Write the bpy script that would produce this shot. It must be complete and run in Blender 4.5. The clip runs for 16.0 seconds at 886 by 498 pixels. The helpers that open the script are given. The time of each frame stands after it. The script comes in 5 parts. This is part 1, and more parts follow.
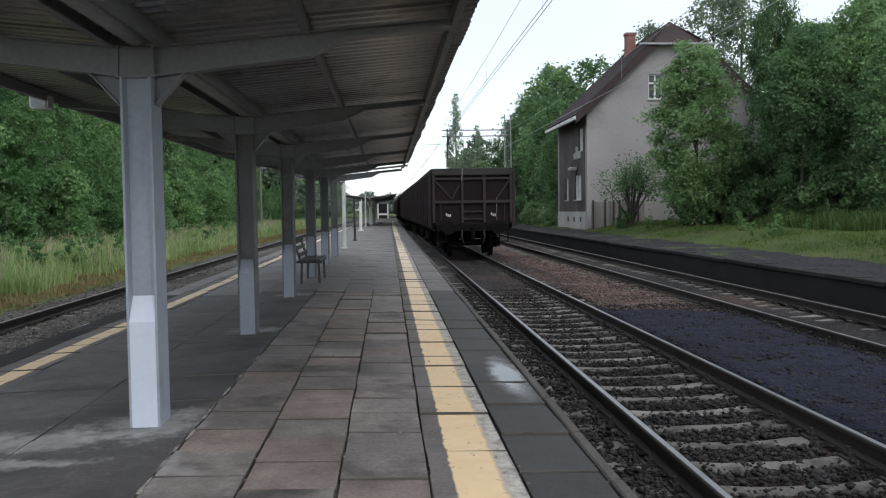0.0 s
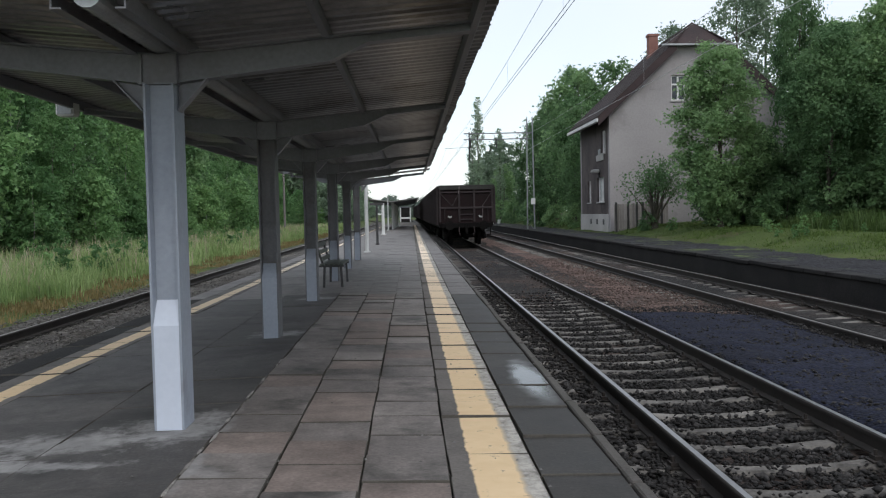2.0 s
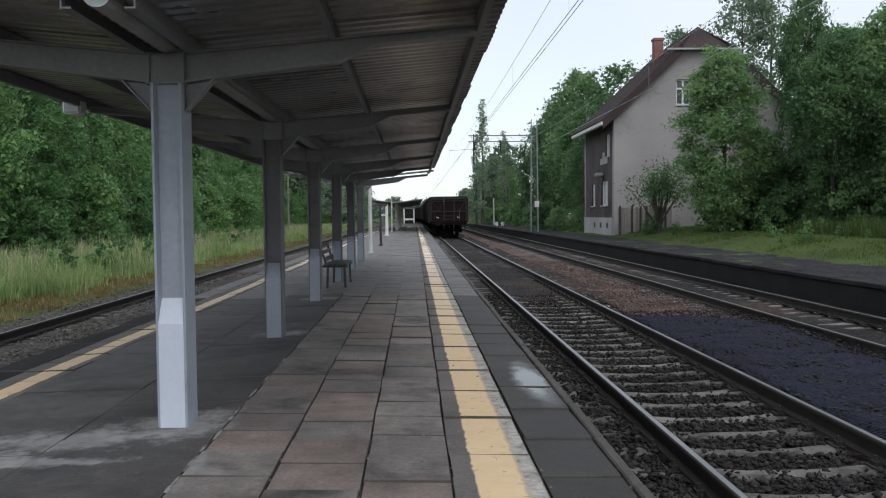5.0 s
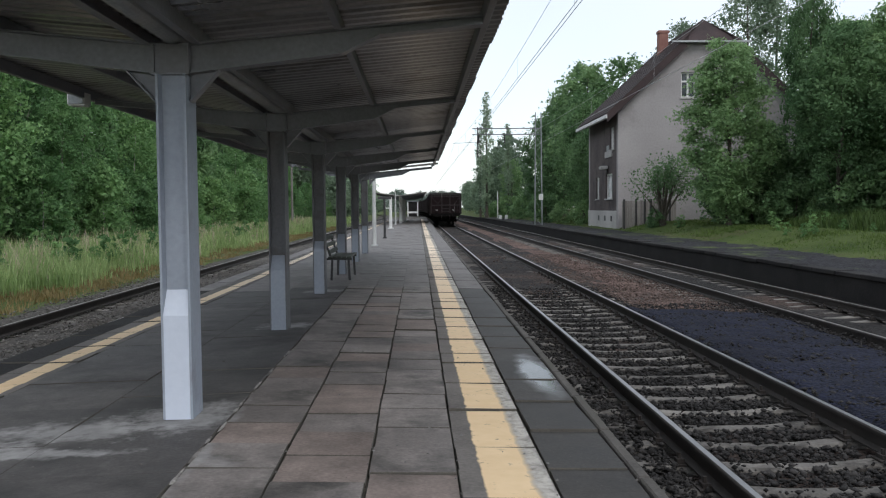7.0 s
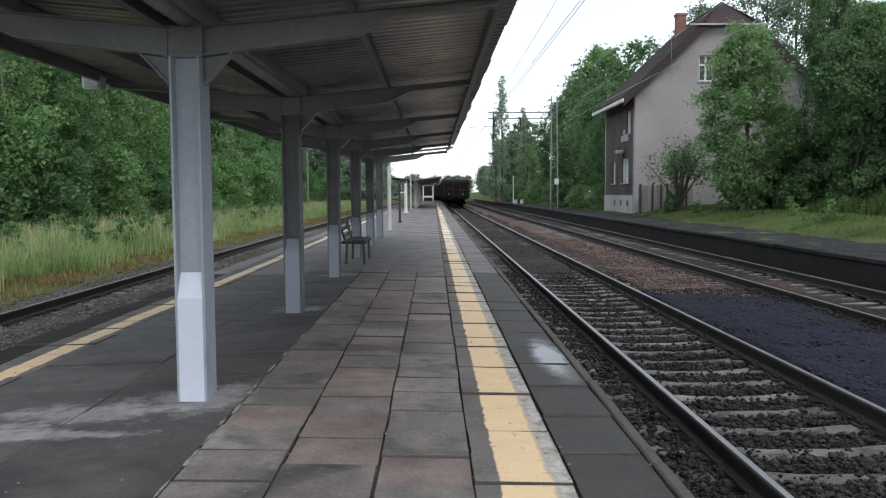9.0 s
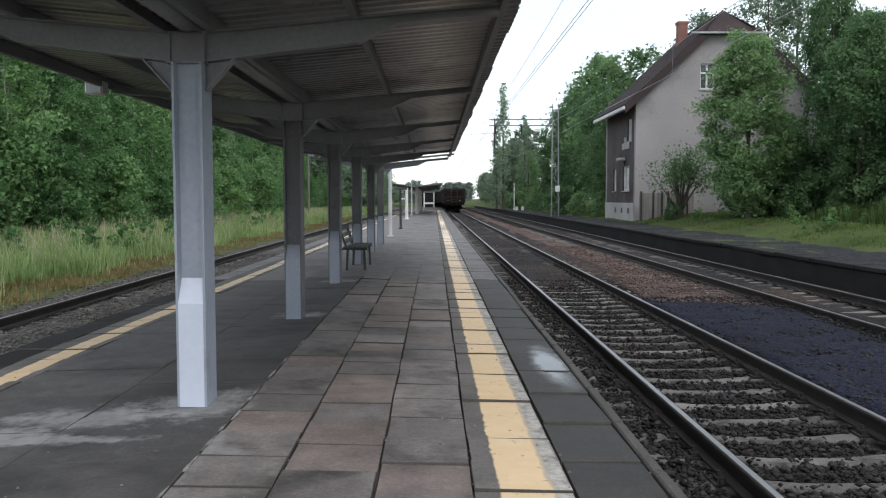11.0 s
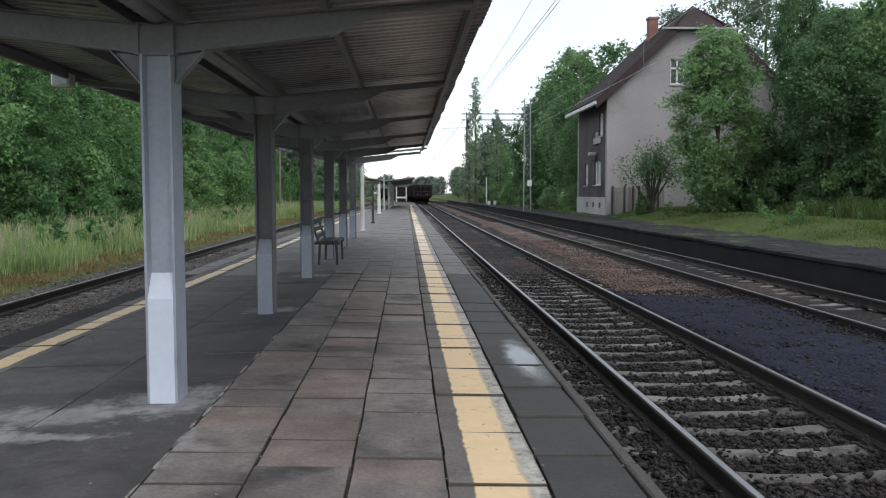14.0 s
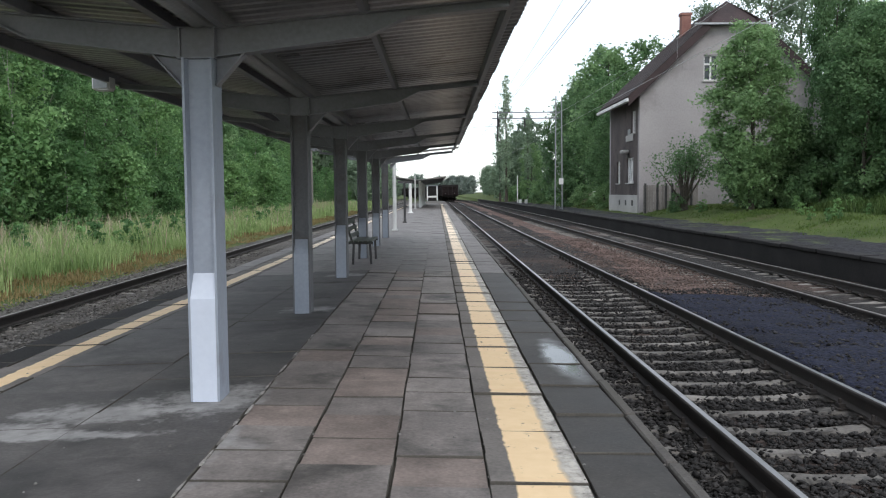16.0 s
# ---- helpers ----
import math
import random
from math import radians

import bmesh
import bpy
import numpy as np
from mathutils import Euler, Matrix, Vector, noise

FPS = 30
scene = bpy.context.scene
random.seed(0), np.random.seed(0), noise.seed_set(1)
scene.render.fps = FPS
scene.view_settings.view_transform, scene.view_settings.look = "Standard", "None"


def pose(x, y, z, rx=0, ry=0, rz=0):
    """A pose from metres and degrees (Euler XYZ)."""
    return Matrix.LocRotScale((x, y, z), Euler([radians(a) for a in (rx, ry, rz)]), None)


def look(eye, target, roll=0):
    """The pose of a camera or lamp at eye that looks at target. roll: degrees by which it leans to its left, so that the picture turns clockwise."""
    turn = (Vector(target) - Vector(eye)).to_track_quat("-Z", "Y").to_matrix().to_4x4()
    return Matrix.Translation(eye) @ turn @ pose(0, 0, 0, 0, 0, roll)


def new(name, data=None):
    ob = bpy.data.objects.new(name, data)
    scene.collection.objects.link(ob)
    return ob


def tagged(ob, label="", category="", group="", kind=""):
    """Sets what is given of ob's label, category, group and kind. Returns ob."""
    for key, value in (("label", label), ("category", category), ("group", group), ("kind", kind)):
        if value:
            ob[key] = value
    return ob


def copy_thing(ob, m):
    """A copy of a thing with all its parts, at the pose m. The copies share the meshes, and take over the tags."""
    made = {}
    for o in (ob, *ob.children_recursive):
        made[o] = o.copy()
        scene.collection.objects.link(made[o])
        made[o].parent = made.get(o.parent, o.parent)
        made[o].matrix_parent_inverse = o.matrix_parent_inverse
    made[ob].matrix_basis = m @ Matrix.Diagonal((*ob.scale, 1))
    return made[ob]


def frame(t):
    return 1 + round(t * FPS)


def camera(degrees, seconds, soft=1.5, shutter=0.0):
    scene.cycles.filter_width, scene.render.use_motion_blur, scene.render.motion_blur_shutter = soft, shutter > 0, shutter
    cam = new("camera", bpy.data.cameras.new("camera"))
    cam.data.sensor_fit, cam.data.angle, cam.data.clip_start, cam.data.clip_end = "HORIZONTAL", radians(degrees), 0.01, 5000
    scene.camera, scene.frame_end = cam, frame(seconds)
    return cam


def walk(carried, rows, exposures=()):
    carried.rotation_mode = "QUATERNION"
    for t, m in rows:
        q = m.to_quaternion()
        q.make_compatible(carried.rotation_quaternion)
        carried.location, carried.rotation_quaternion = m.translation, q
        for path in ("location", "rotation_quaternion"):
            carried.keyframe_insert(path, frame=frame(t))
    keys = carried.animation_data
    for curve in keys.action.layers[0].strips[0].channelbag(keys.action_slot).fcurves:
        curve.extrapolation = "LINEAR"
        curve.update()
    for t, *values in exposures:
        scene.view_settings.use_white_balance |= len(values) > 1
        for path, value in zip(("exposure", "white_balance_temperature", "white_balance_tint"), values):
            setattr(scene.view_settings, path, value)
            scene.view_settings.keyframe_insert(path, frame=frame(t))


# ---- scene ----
cam = camera(54.8, 16.0, soft=1.15)
PATH = [
    (0, (-0.007, -0.003, 1.42), (0.119, 1.99, 1.327), -0.8),
    (0.5, (-0.012, -0.001, 1.416), (0.082, 1.995, 1.319), -0.7),
    (1, (-0.004, -0.013, 1.415), (0.085, 1.983, 1.323), -0.4),
    (1.5, (0.004, -0.013, 1.418), (0.084, 1.984, 1.337), -0.9),
    (2, (0.007, -0.012, 1.417), (0.08, 1.984, 1.333), -1.2),
    (2.5, (0.009, -0.023, 1.41), (0.081, 1.974, 1.326), -1.2),
    (3, (0.01, -0.026, 1.412), (0.068, 1.971, 1.321), -1.4),
    (3.5, (0.015, -0.026, 1.412), (0.08, 1.972, 1.333), -1.1),
    (4, (0.012, -0.045, 1.417), (0.087, 1.952, 1.34), -0.8),
    (6.5, (-0.009, -0.029, 1.414), (0.041, 1.968, 1.324), -0.2),
    (7, (-0.011, -0.019, 1.408), (0.046, 1.978, 1.312), -0.5),
    (7.5, (-0.015, -0.017, 1.406), (0.02, 1.979, 1.293), -0.4),
    (8, (-0.009, -0.011, 1.402), (0.017, 1.985, 1.275), -0.3),
    (8.5, (-0.006, 0.0, 1.402), (0.011, 1.996, 1.275), -0.0),
    (9, (0.002, 0.001, 1.401), (0.023, 1.996, 1.269), -0.4),
    (11.5, (0.0, -0.004, 1.403), (0.022, 1.993, 1.288), 0.0),
    (12, (0.002, 0.005, 1.397), (0.042, 2.001, 1.275), 0.0),
    (12.5, (-0.005, 0.008, 1.39), (0.057, 2.003, 1.277), 0.4),
    (13, (0.0, 0.01, 1.396), (0.046, 2.007, 1.283), -0.0),
    (13.5, (-0.008, 0.004, 1.394), (0.027, 1.998, 1.243), 0.2),
    (14, (-0.004, 0.014, 1.4), (0.08, 2.008, 1.27), -0.1),
    (14.5, (-0.026, 0.011, 1.399), (0.041, 2.006, 1.267), 0.2),
    (15, (-0.048, 0.002, 1.399), (-0.024, 1.998, 1.268), -0.1),
    (15.5, (-0.05, -0.012, 1.406), (-0.042, 1.984, 1.273), -0.5),
    (16, (-0.054, -0.006, 1.405), (-0.042, 1.989, 1.273), -0.5),
]
walk(cam, [(t, look(eye, target, roll)) for t, eye, target, roll in PATH],
     exposures=((0.0, -0.10), (1.5, -0.13), (3.0, -0.27), (4.0, -0.30), (6.5, -0.15), (8.0, -0.10), (9.0, 0.02), (11.5, 0.02), (13.0, -0.03), (15.0, -0.02), (16.0, 0.22)))

# ---------------------------------------------------------------- light
world = bpy.data.worlds.new("world")
scene.world = world
world.use_nodes = True
wn, wl = world.node_tree.nodes, world.node_tree.links
wn.clear()
sky = wn.new("ShaderNodeTexSky")
sky.sky_type = "NISHITA"
sky.sun_disc = False
sky.sun_elevation, sky.sun_rotation = radians(42), radians(160)
sky_in = wn.new("ShaderNodeBackground")
sky_in.inputs["Strength"].default_value = 0.06
wl.new(sky.outputs[0], sky_in.inputs[0])
# thin even cloud over the whole sky, a little uneven
wco = wn.new("ShaderNodeTexCoord")
wno = wn.new("ShaderNodeTexNoise")
wno.inputs["Scale"].default_value, wno.inputs["Detail"].default_value = 2.2, 5
wl.new(wco.outputs["Generated"], wno.inputs["Vector"])
wra = wn.new("ShaderNodeValToRGB")
wra.color_ramp.elements[0].position, wra.color_ramp.elements[0].color = 0.3, (0.870, 0.922, 0.985, 1)
wra.color_ramp.elements[1].position, wra.color_ramp.elements[1].color = 0.62, (0.965, 0.985, 1.01, 1)
wl.new(wno.outputs["Fac"], wra.inputs[0])
cloud_in = wn.new("ShaderNodeBackground")
cloud_in.inputs["Strength"].default_value = 0.90
wl.new(wra.outputs[0], cloud_in.inputs[0])
wadd = wn.new("ShaderNodeAddShader")
wl.new(sky_in.outputs[0], wadd.inputs[0])
wl.new(cloud_in.outputs[0], wadd.inputs[1])
wout = wn.new("ShaderNodeOutputWorld")
wl.new(wadd.outputs[0], wout.inputs[0])

sun = new("sun", bpy.data.lights.new("sun", "SUN"))
sun.data.energy, sun.data.angle, sun.data.color = 1.0, radians(22), (1.0, 0.97, 0.93)
sun.matrix_basis = look((4, -11, 10.5), (0, 0, 0))


# ---------------------------------------------------------------- materials
def material(name, dark, light, coarse=1.5, fine=30.0, rough=0.85, metal=0.0, bump=0.3, depth=0.01, stain=None,
             stain_scale=0.7, stain_at=0.55, vary=0.0, moving=False, rough2=None, stretch=(1, 1, 1), spec=0.5, island=False):
    """A surface with variation at two scales, optional stains and a difference from piece to piece."""
    m = bpy.data.materials.new(name)
    m.use_nodes = True
    n, l = m.node_tree.nodes, m.node_tree.links
    b = n["Principled BSDF"]
    b.inputs["Metallic"].default_value = metal
    b.inputs["Specular IOR Level"].default_value = spec
    if moving:
        co = n.new("ShaderNodeTexCoord").outputs["Object"]
    else:
        co = n.new("ShaderNodeNewGeometry").outputs["Position"]
    mp = n.new("ShaderNodeMapping")
    mp.inputs["Scale"].default_value = stretch
    l.new(co, mp.inputs["Vector"])
    co = mp.outputs[0]
    big, small = n.new("ShaderNodeTexNoise"), n.new("ShaderNodeTexNoise")
    for t, s, d in ((big, coarse, 4), (small, fine, 5)):
        t.inputs["Scale"].default_value, t.inputs["Detail"].default_value = s, d
        l.new(co, t.inputs["Vector"])
    mix = n.new("ShaderNodeMath")
    mix.operation = "MULTIPLY_ADD"
    l.new(big.outputs["Fac"], mix.inputs[0])
    mix.inputs[1].default_value = 0.6
    half = n.new("ShaderNodeMath")
    half.operation = "MULTIPLY"
    half.inputs[1].default_value = 0.4
    l.new(small.outputs["Fac"], half.inputs[0])
    l.new(half.outputs[0], mix.inputs[2])
    ramp = n.new("ShaderNodeValToRGB")
    ramp.color_ramp.elements[0].position, ramp.color_ramp.elements[0].color = 0.34, (*dark, 1)
    ramp.color_ramp.elements[1].position, ramp.color_ramp.elements[1].color = 0.66, (*light, 1)
    l.new(mix.outputs[0], ramp.inputs[0])
    colour = ramp.outputs[0]
    if stain:
        st = n.new("ShaderNodeTexNoise")
        st.inputs["Scale"].default_value, st.inputs["Detail"].default_value, st.inputs["Roughness"].default_value = stain_scale, 6, 0.65
        off = n.new("ShaderNodeVectorMath")
        off.operation = "ADD"
        off.inputs[1].default_value = (17.3, 4.1, 9.2)
        l.new(co, off.inputs[0])
        l.new(off.outputs[0], st.inputs["Vector"])
        sr = n.new("ShaderNodeMapRange")
        sr.inputs["From Min"].default_value, sr.inputs["From Max"].default_value = stain_at - 0.06, stain_at + 0.08
        l.new(st.outputs["Fac"], sr.inputs["Value"])
        mx = n.new("ShaderNodeMix")
        mx.data_type = "RGBA"
        l.new(sr.outputs[0], mx.inputs["Factor"])
        l.new(colour, mx.inputs["A"])
        mx.inputs["B"].default_value = (*stain, 1)
        colour = mx.outputs["Result"]
    if vary:
        src = n.new("ShaderNodeNewGeometry").outputs["Random Per Island"] if island else n.new("ShaderNodeObjectInfo").outputs["Random"]
        vr = n.new("ShaderNodeMapRange")
        vr.inputs["To Min"].default_value, vr.inputs["To Max"].default_value = 1 - vary, 1 + vary
        l.new(src, vr.inputs["Value"])
        hs = n.new("ShaderNodeHueSaturation")
        l.new(vr.outputs[0], hs.inputs["Value"])
        l.new(colour, hs.inputs["Color"])
        colour = hs.outputs[0]
    l.new(colour, b.inputs["Base Color"])
    rr = n.new("ShaderNodeMapRange")
    rr.inputs["To Min"].default_value, rr.inputs["To Max"].default_value = (rough2 if rough2 is not None else rough - 0.1), rough
    l.new(big.outputs["Fac"], rr.inputs["Value"])
    l.new(rr.outputs[0], b.inputs["Roughness"])
    bp = n.new("ShaderNodeBump")
    bp.inputs["Strength"].default_value, bp.inputs["Distance"].default_value = bump, depth
    l.new(small.outputs["Fac"], bp.inputs["Height"])
    l.new(bp.outputs[0], b.inputs["Normal"])
    return m


def leaf_material(name, dark, light, through_light=0.25, rough=0.6):
    m = material(name, dark, light, coarse=0.5, fine=4.0, rough=rough, bump=0.0, vary=0.22, island=True, spec=0.25)
    n, l = m.node_tree.nodes, m.node_tree.links
    b = n["Principled BSDF"]
    colour = b.inputs["Base Color"].links[0].from_socket
    oi = n.new("ShaderNodeObjectInfo")
    each = n.new("ShaderNodeMapRange")
    each.inputs["To Min"].default_value, each.inputs["To Max"].default_value = 0.72, 1.35
    l.new(oi.outputs["Random"], each.inputs["Value"])
    hue = n.new("ShaderNodeMapRange")
    hue.inputs["To Min"].default_value, hue.inputs["To Max"].default_value = 0.522, 0.494
    l.new(oi.outputs["Random"], hue.inputs["Value"])
    tint = n.new("ShaderNodeHueSaturation")
    l.new(each.outputs[0], tint.inputs["Value"])
    l.new(hue.outputs[0], tint.inputs["Hue"])
    l.new(colour, tint.inputs["Color"])
    colour = tint.outputs[0]
    l.new(colour, b.inputs["Base Color"])
    tr = n.new("ShaderNodeBsdfTranslucent")
    l.new(colour, tr.inputs["Color"])
    mx = n.new("ShaderNodeMixShader")
    mx.inputs[0].default_value = through_light
    l.new(b.outputs[0], mx.inputs[1])
    l.new(tr.outputs[0], mx.inputs[2])
    l.new(mx.outputs[0], n["Material Output"].inputs["Surface"])
    return m


def ballast_material(name, dark, light, size=14.0, depth=0.05, stain=None, stain_at=0.55, stain_scale=0.5):
    """Broken stone: each stone a cell with its own shade."""
    m = material(name, dark, light, coarse=0.5, fine=60, rough=0.95, bump=0.2, depth=0.004, stain=stain, stain_at=stain_at, stain_scale=stain_scale, spec=0.2)
    n, l = m.node_tree.nodes, m.node_tree.links
    b = n["Principled BSDF"]
    co = n.new("ShaderNodeNewGeometry").outputs["Position"]
    v = n.new("ShaderNodeTexVoronoi")
    v.inputs["Scale"].default_value = size
    l.new(co, v.inputs["Vector"])
    bw = n.new("ShaderNodeRGBToBW")
    l.new(v.outputs["Color"], bw.inputs[0])
    vr = n.new("ShaderNodeMapRange")
    vr.inputs["To Min"].default_value, vr.inputs["To Max"].default_value = 0.35, 1.7
    l.new(bw.outputs[0], vr.inputs["Value"])
    hs = n.new("ShaderNodeHueSaturation")
    l.new(vr.outputs[0], hs.inputs["Value"])
    l.new(b.inputs["Base Color"].links[0].from_socket, hs.inputs["Color"])
    l.new(hs.outputs[0], b.inputs["Base Color"])
    bp = n.new("ShaderNodeBump")
    bp.invert = True
    bp.inputs["Strength"].default_value, bp.inputs["Distance"].default_value = 0.9, depth
    l.new(v.outputs["Distance"], bp.inputs["Height"])
    l.new(bp.outputs[0], b.inputs["Normal"])
    return m


def painted_line_material(name, x_yellow, x_mid, x_end, flip=False):
    """A paving slab with a yellow safety line and a worn white edge, both with ragged rims."""
    m = material(name, (0.08, 0.072, 0.066), (0.17, 0.155, 0.142), coarse=2.0, fine=40, rough=0.85, bump=0.35, depth=0.004, vary=0.1)
    n, l = m.node_tree.nodes, m.node_tree.links
    b = n["Principled BSDF"]
    base = b.inputs["Base Color"].links[0].from_socket
    pos = n.new("ShaderNodeNewGeometry").outputs["Position"]
    sp = n.new("ShaderNodeSeparateXYZ")
    l.new(pos, sp.inputs[0])
    no = n.new("ShaderNodeTexNoise")
    no.inputs["Scale"].default_value, no.inputs["Detail"].default_value = 9, 6
    l.new(pos, no.inputs["Vector"])
    wob = n.new("ShaderNodeMath")
    wob.operation = "MULTIPLY_ADD"
    l.new(no.outputs["Fac"], wob.inputs[0])
    wob.inputs[1].default_value = 0.05
    l.new(sp.outputs["X"], wob.inputs[2])
    wear = n.new("ShaderNodeTexNoise")
    wear.inputs["Scale"].default_value, wear.inputs["Detail"].default_value, wear.inputs["Roughness"].default_value = 14, 8, 0.7
    l.new(pos, wear.inputs["Vector"])

    def after(x, soft):
        r = n.new("ShaderNodeMapRange")
        lo, hi = x + 0.025 - soft, x + 0.025 + soft
        r.inputs["From Min"].default_value, r.inputs["From Max"].default_value = lo, hi
        l.new(wob.outputs[0], r.inputs["Value"])
        return r.outputs[0]

    def times(a, c):
        q = n.new("ShaderNodeMath")
        q.operation = "MULTIPLY"
        l.new(a, q.inputs[0])
        l.new(c, q.inputs[1])
        return q.outputs[0]

    def blend(f, a, colour):
        q = n.new("ShaderNodeMix")
        q.data_type = "RGBA"
        l.new(f, q.inputs["Factor"])
        l.new(a, q.inputs["A"])
        if isinstance(colour, tuple):
            q.inputs["B"].default_value = (*colour, 1)
        else:
            l.new(colour, q.inputs["B"])
        return q.outputs["Result"]

    worn = n.new("ShaderNodeMapRange")
    worn.inputs["From Min"].default_value, worn.inputs["From Max"].default_value = 0.72, 0.60
    l.new(wear.outputs["Fac"], worn.inputs["Value"])
    flaked = n.new("ShaderNodeMapRange")
    flaked.inputs["From Min"].default_value, flaked.inputs["From Max"].default_value = 0.72, 0.40
    l.new(wear.outputs["Fac"], flaked.inputs["Value"])
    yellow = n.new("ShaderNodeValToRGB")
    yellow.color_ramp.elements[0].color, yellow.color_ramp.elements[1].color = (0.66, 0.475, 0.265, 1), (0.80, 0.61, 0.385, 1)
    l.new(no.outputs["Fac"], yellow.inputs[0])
    # the yellow blends towards pale cream from y = 7 to y = 24
    paler_far = n.new("ShaderNodeMapRange")
    paler_far.inputs["From Min"].default_value, paler_far.inputs["From Max"].default_value = 7.0, 24.0
    paler_far.inputs["To Max"].default_value = 0.85
    l.new(sp.outputs["Y"], paler_far.inputs["Value"])
    paint = blend(paler_far.outputs[0], yellow.outputs[0], (0.84, 0.72, 0.58))
    col = blend(times(after(x_yellow, 0.006), worn.outputs[0]), base, paint)
    if x_mid is not None:
        col = blend(after(x_mid, 0.02), col, base)
        col = blend(times(after(x_mid, 0.02), flaked.outputs[0]), col, (0.48, 0.455, 0.41))
    col = blend(after(x_end, 0.008), col, base)
    l.new(col, b.inputs["Base Color"])
    return m


M = {}
M["slab"] = material("concrete_slab", (0.108, 0.095, 0.088), (0.245, 0.218, 0.203), 1.1, 45, 0.8, bump=0.4, depth=0.004,
                     stain=(0.046, 0.043, 0.039), stain_scale=1.3, stain_at=0.58, vary=0.18, rough2=0.5)
M["slab_red"] = material("reddish_slab", (0.116, 0.092, 0.081), (0.250, 0.202, 0.178), 1.1, 45, 0.8, bump=0.4, depth=0.004, vary=0.15, rough2=0.55)
M["slab_edge"] = material("edge_slab", (0.023, 0.0215, 0.020), (0.060, 0.055, 0.050), 1.3, 50, 0.75, spec=0.35, bump=0.35, depth=0.004,
                          stain=(0.034, 0.032, 0.03), stain_at=0.58, vary=0.12, rough2=0.5)


def wet_spot(m, x, y, rx, ry):
    """A rain-wet place on a surface: smooth and dark inside a soft uneven outline."""
    n, l = m.node_tree.nodes, m.node_tree.links
    b = n["Principled BSDF"]
    pos = n.new("ShaderNodeNewGeometry").outputs["Position"]
    mp = n.new("ShaderNodeMapping")
    mp.vector_type = "TEXTURE"
    mp.inputs["Location"].default_value, mp.inputs["Scale"].default_value = (x, y, -0.06), (rx, ry, 1)
    l.new(pos, mp.inputs["Vector"])
    far = n.new("ShaderNodeVectorMath")
    far.operation = "LENGTH"
    l.new(mp.outputs[0], far.inputs[0])
    no = n.new("ShaderNodeTexNoise")
    no.inputs["Scale"].default_value, no.inputs["Detail"].default_value = 5, 5
    l.new(pos, no.inputs["Vector"])
    ad = n.new("ShaderNodeMath")
    ad.operation = "MULTIPLY_ADD"
    l.new(no.outputs["Fac"], ad.inputs[0])
    ad.inputs[1].default_value = 0.9
    l.new(far.outputs["Value"], ad.inputs[2])
    wet = n.new("ShaderNodeMapRange")
    wet.inputs["From Min"].default_value, wet.inputs["From Max"].default_value = 1.55, 0.95
    l.new(ad.outputs[0], wet.inputs["Value"])
    mx = n.new("ShaderNodeMix")
    l.new(wet.outputs[0], mx.inputs["Factor"])
    l.new(b.inputs["Roughness"].links[0].from_socket, mx.inputs["A"])
    mx.inputs["B"].default_value = 0.07
    l.new(mx.outputs["Result"], b.inputs["Roughness"])
    bump = b.inputs["Normal"].links[0].from_node
    st = n.new("ShaderNodeMapRange")
    st.inputs["To Min"].default_value, st.inputs["To Max"].default_value = 0.35, 0.02
    l.new(wet.outputs[0], st.inputs["Value"])
    l.new(st.outputs[0], bump.inputs["Strength"])


wet_spot(M["slab_edge"], 1.02, 7.45, 0.165, 1.05)
M["slab_dark"] = material("sooty_slab", (0.040, 0.037, 0.036), (0.100, 0.092, 0.089), 0.9, 45, 0.8, bump=0.4, depth=0.004,
                          stain=(0.034, 0.032, 0.031), stain_scale=1.1, stain_at=0.56, vary=0.14, rough2=0.55)


def cement_stain(m, x, y, rx, ry, turn=0.0, strength=0.8):
    """Spilled cement trodden into a surface, with a broken outline."""
    n, l = m.node_tree.nodes, m.node_tree.links
    b = n["Principled BSDF"]
    pos = n.new("ShaderNodeNewGeometry").outputs["Position"]
    mp = n.new("ShaderNodeMapping")
    mp.vector_type = "TEXTURE"
    mp.inputs["Location"].default_value, mp.inputs["Scale"].default_value = (x, y, 0), (rx, ry, 1)
    mp.inputs["Rotation"].default_value = (0, 0, radians(turn))
    l.new(pos, mp.inputs["Vector"])
    far = n.new("ShaderNodeVectorMath")
    far.operation = "LENGTH"
    l.new(mp.outputs[0], far.inputs[0])
    no = n.new("ShaderNodeTexNoise")
    no.inputs["Scale"].default_value, no.inputs["Detail"].default_value, no.inputs["Roughness"].default_value = 6, 8, 0.68
    l.new(pos, no.inputs["Vector"])
    ad = n.new("ShaderNodeMath")
    ad.operation = "MULTIPLY_ADD"
    l.new(no.outputs["Fac"], ad.inputs[0])
    ad.inputs[1].default_value = 2.6
    l.new(far.outputs["Value"], ad.inputs[2])
    r = n.new("ShaderNodeMapRange")
    r.inputs["From Min"].default_value, r.inputs["From Max"].default_value = 2.35, 1.75
    r.inputs["To Max"].default_value = strength
    l.new(ad.outputs[0], r.inputs["Value"])
    mx = n.new("ShaderNodeMix")
    mx.data_type = "RGBA"
    l.new(r.outputs[0], mx.inputs["Factor"])
    l.new(b.inputs["Base Color"].links[0].from_socket, mx.inputs["A"])
    mx.inputs["B"].default_value = (0.31, 0.305, 0.30, 1)
    l.new(mx.outputs["Result"], b.inputs["Base Color"])


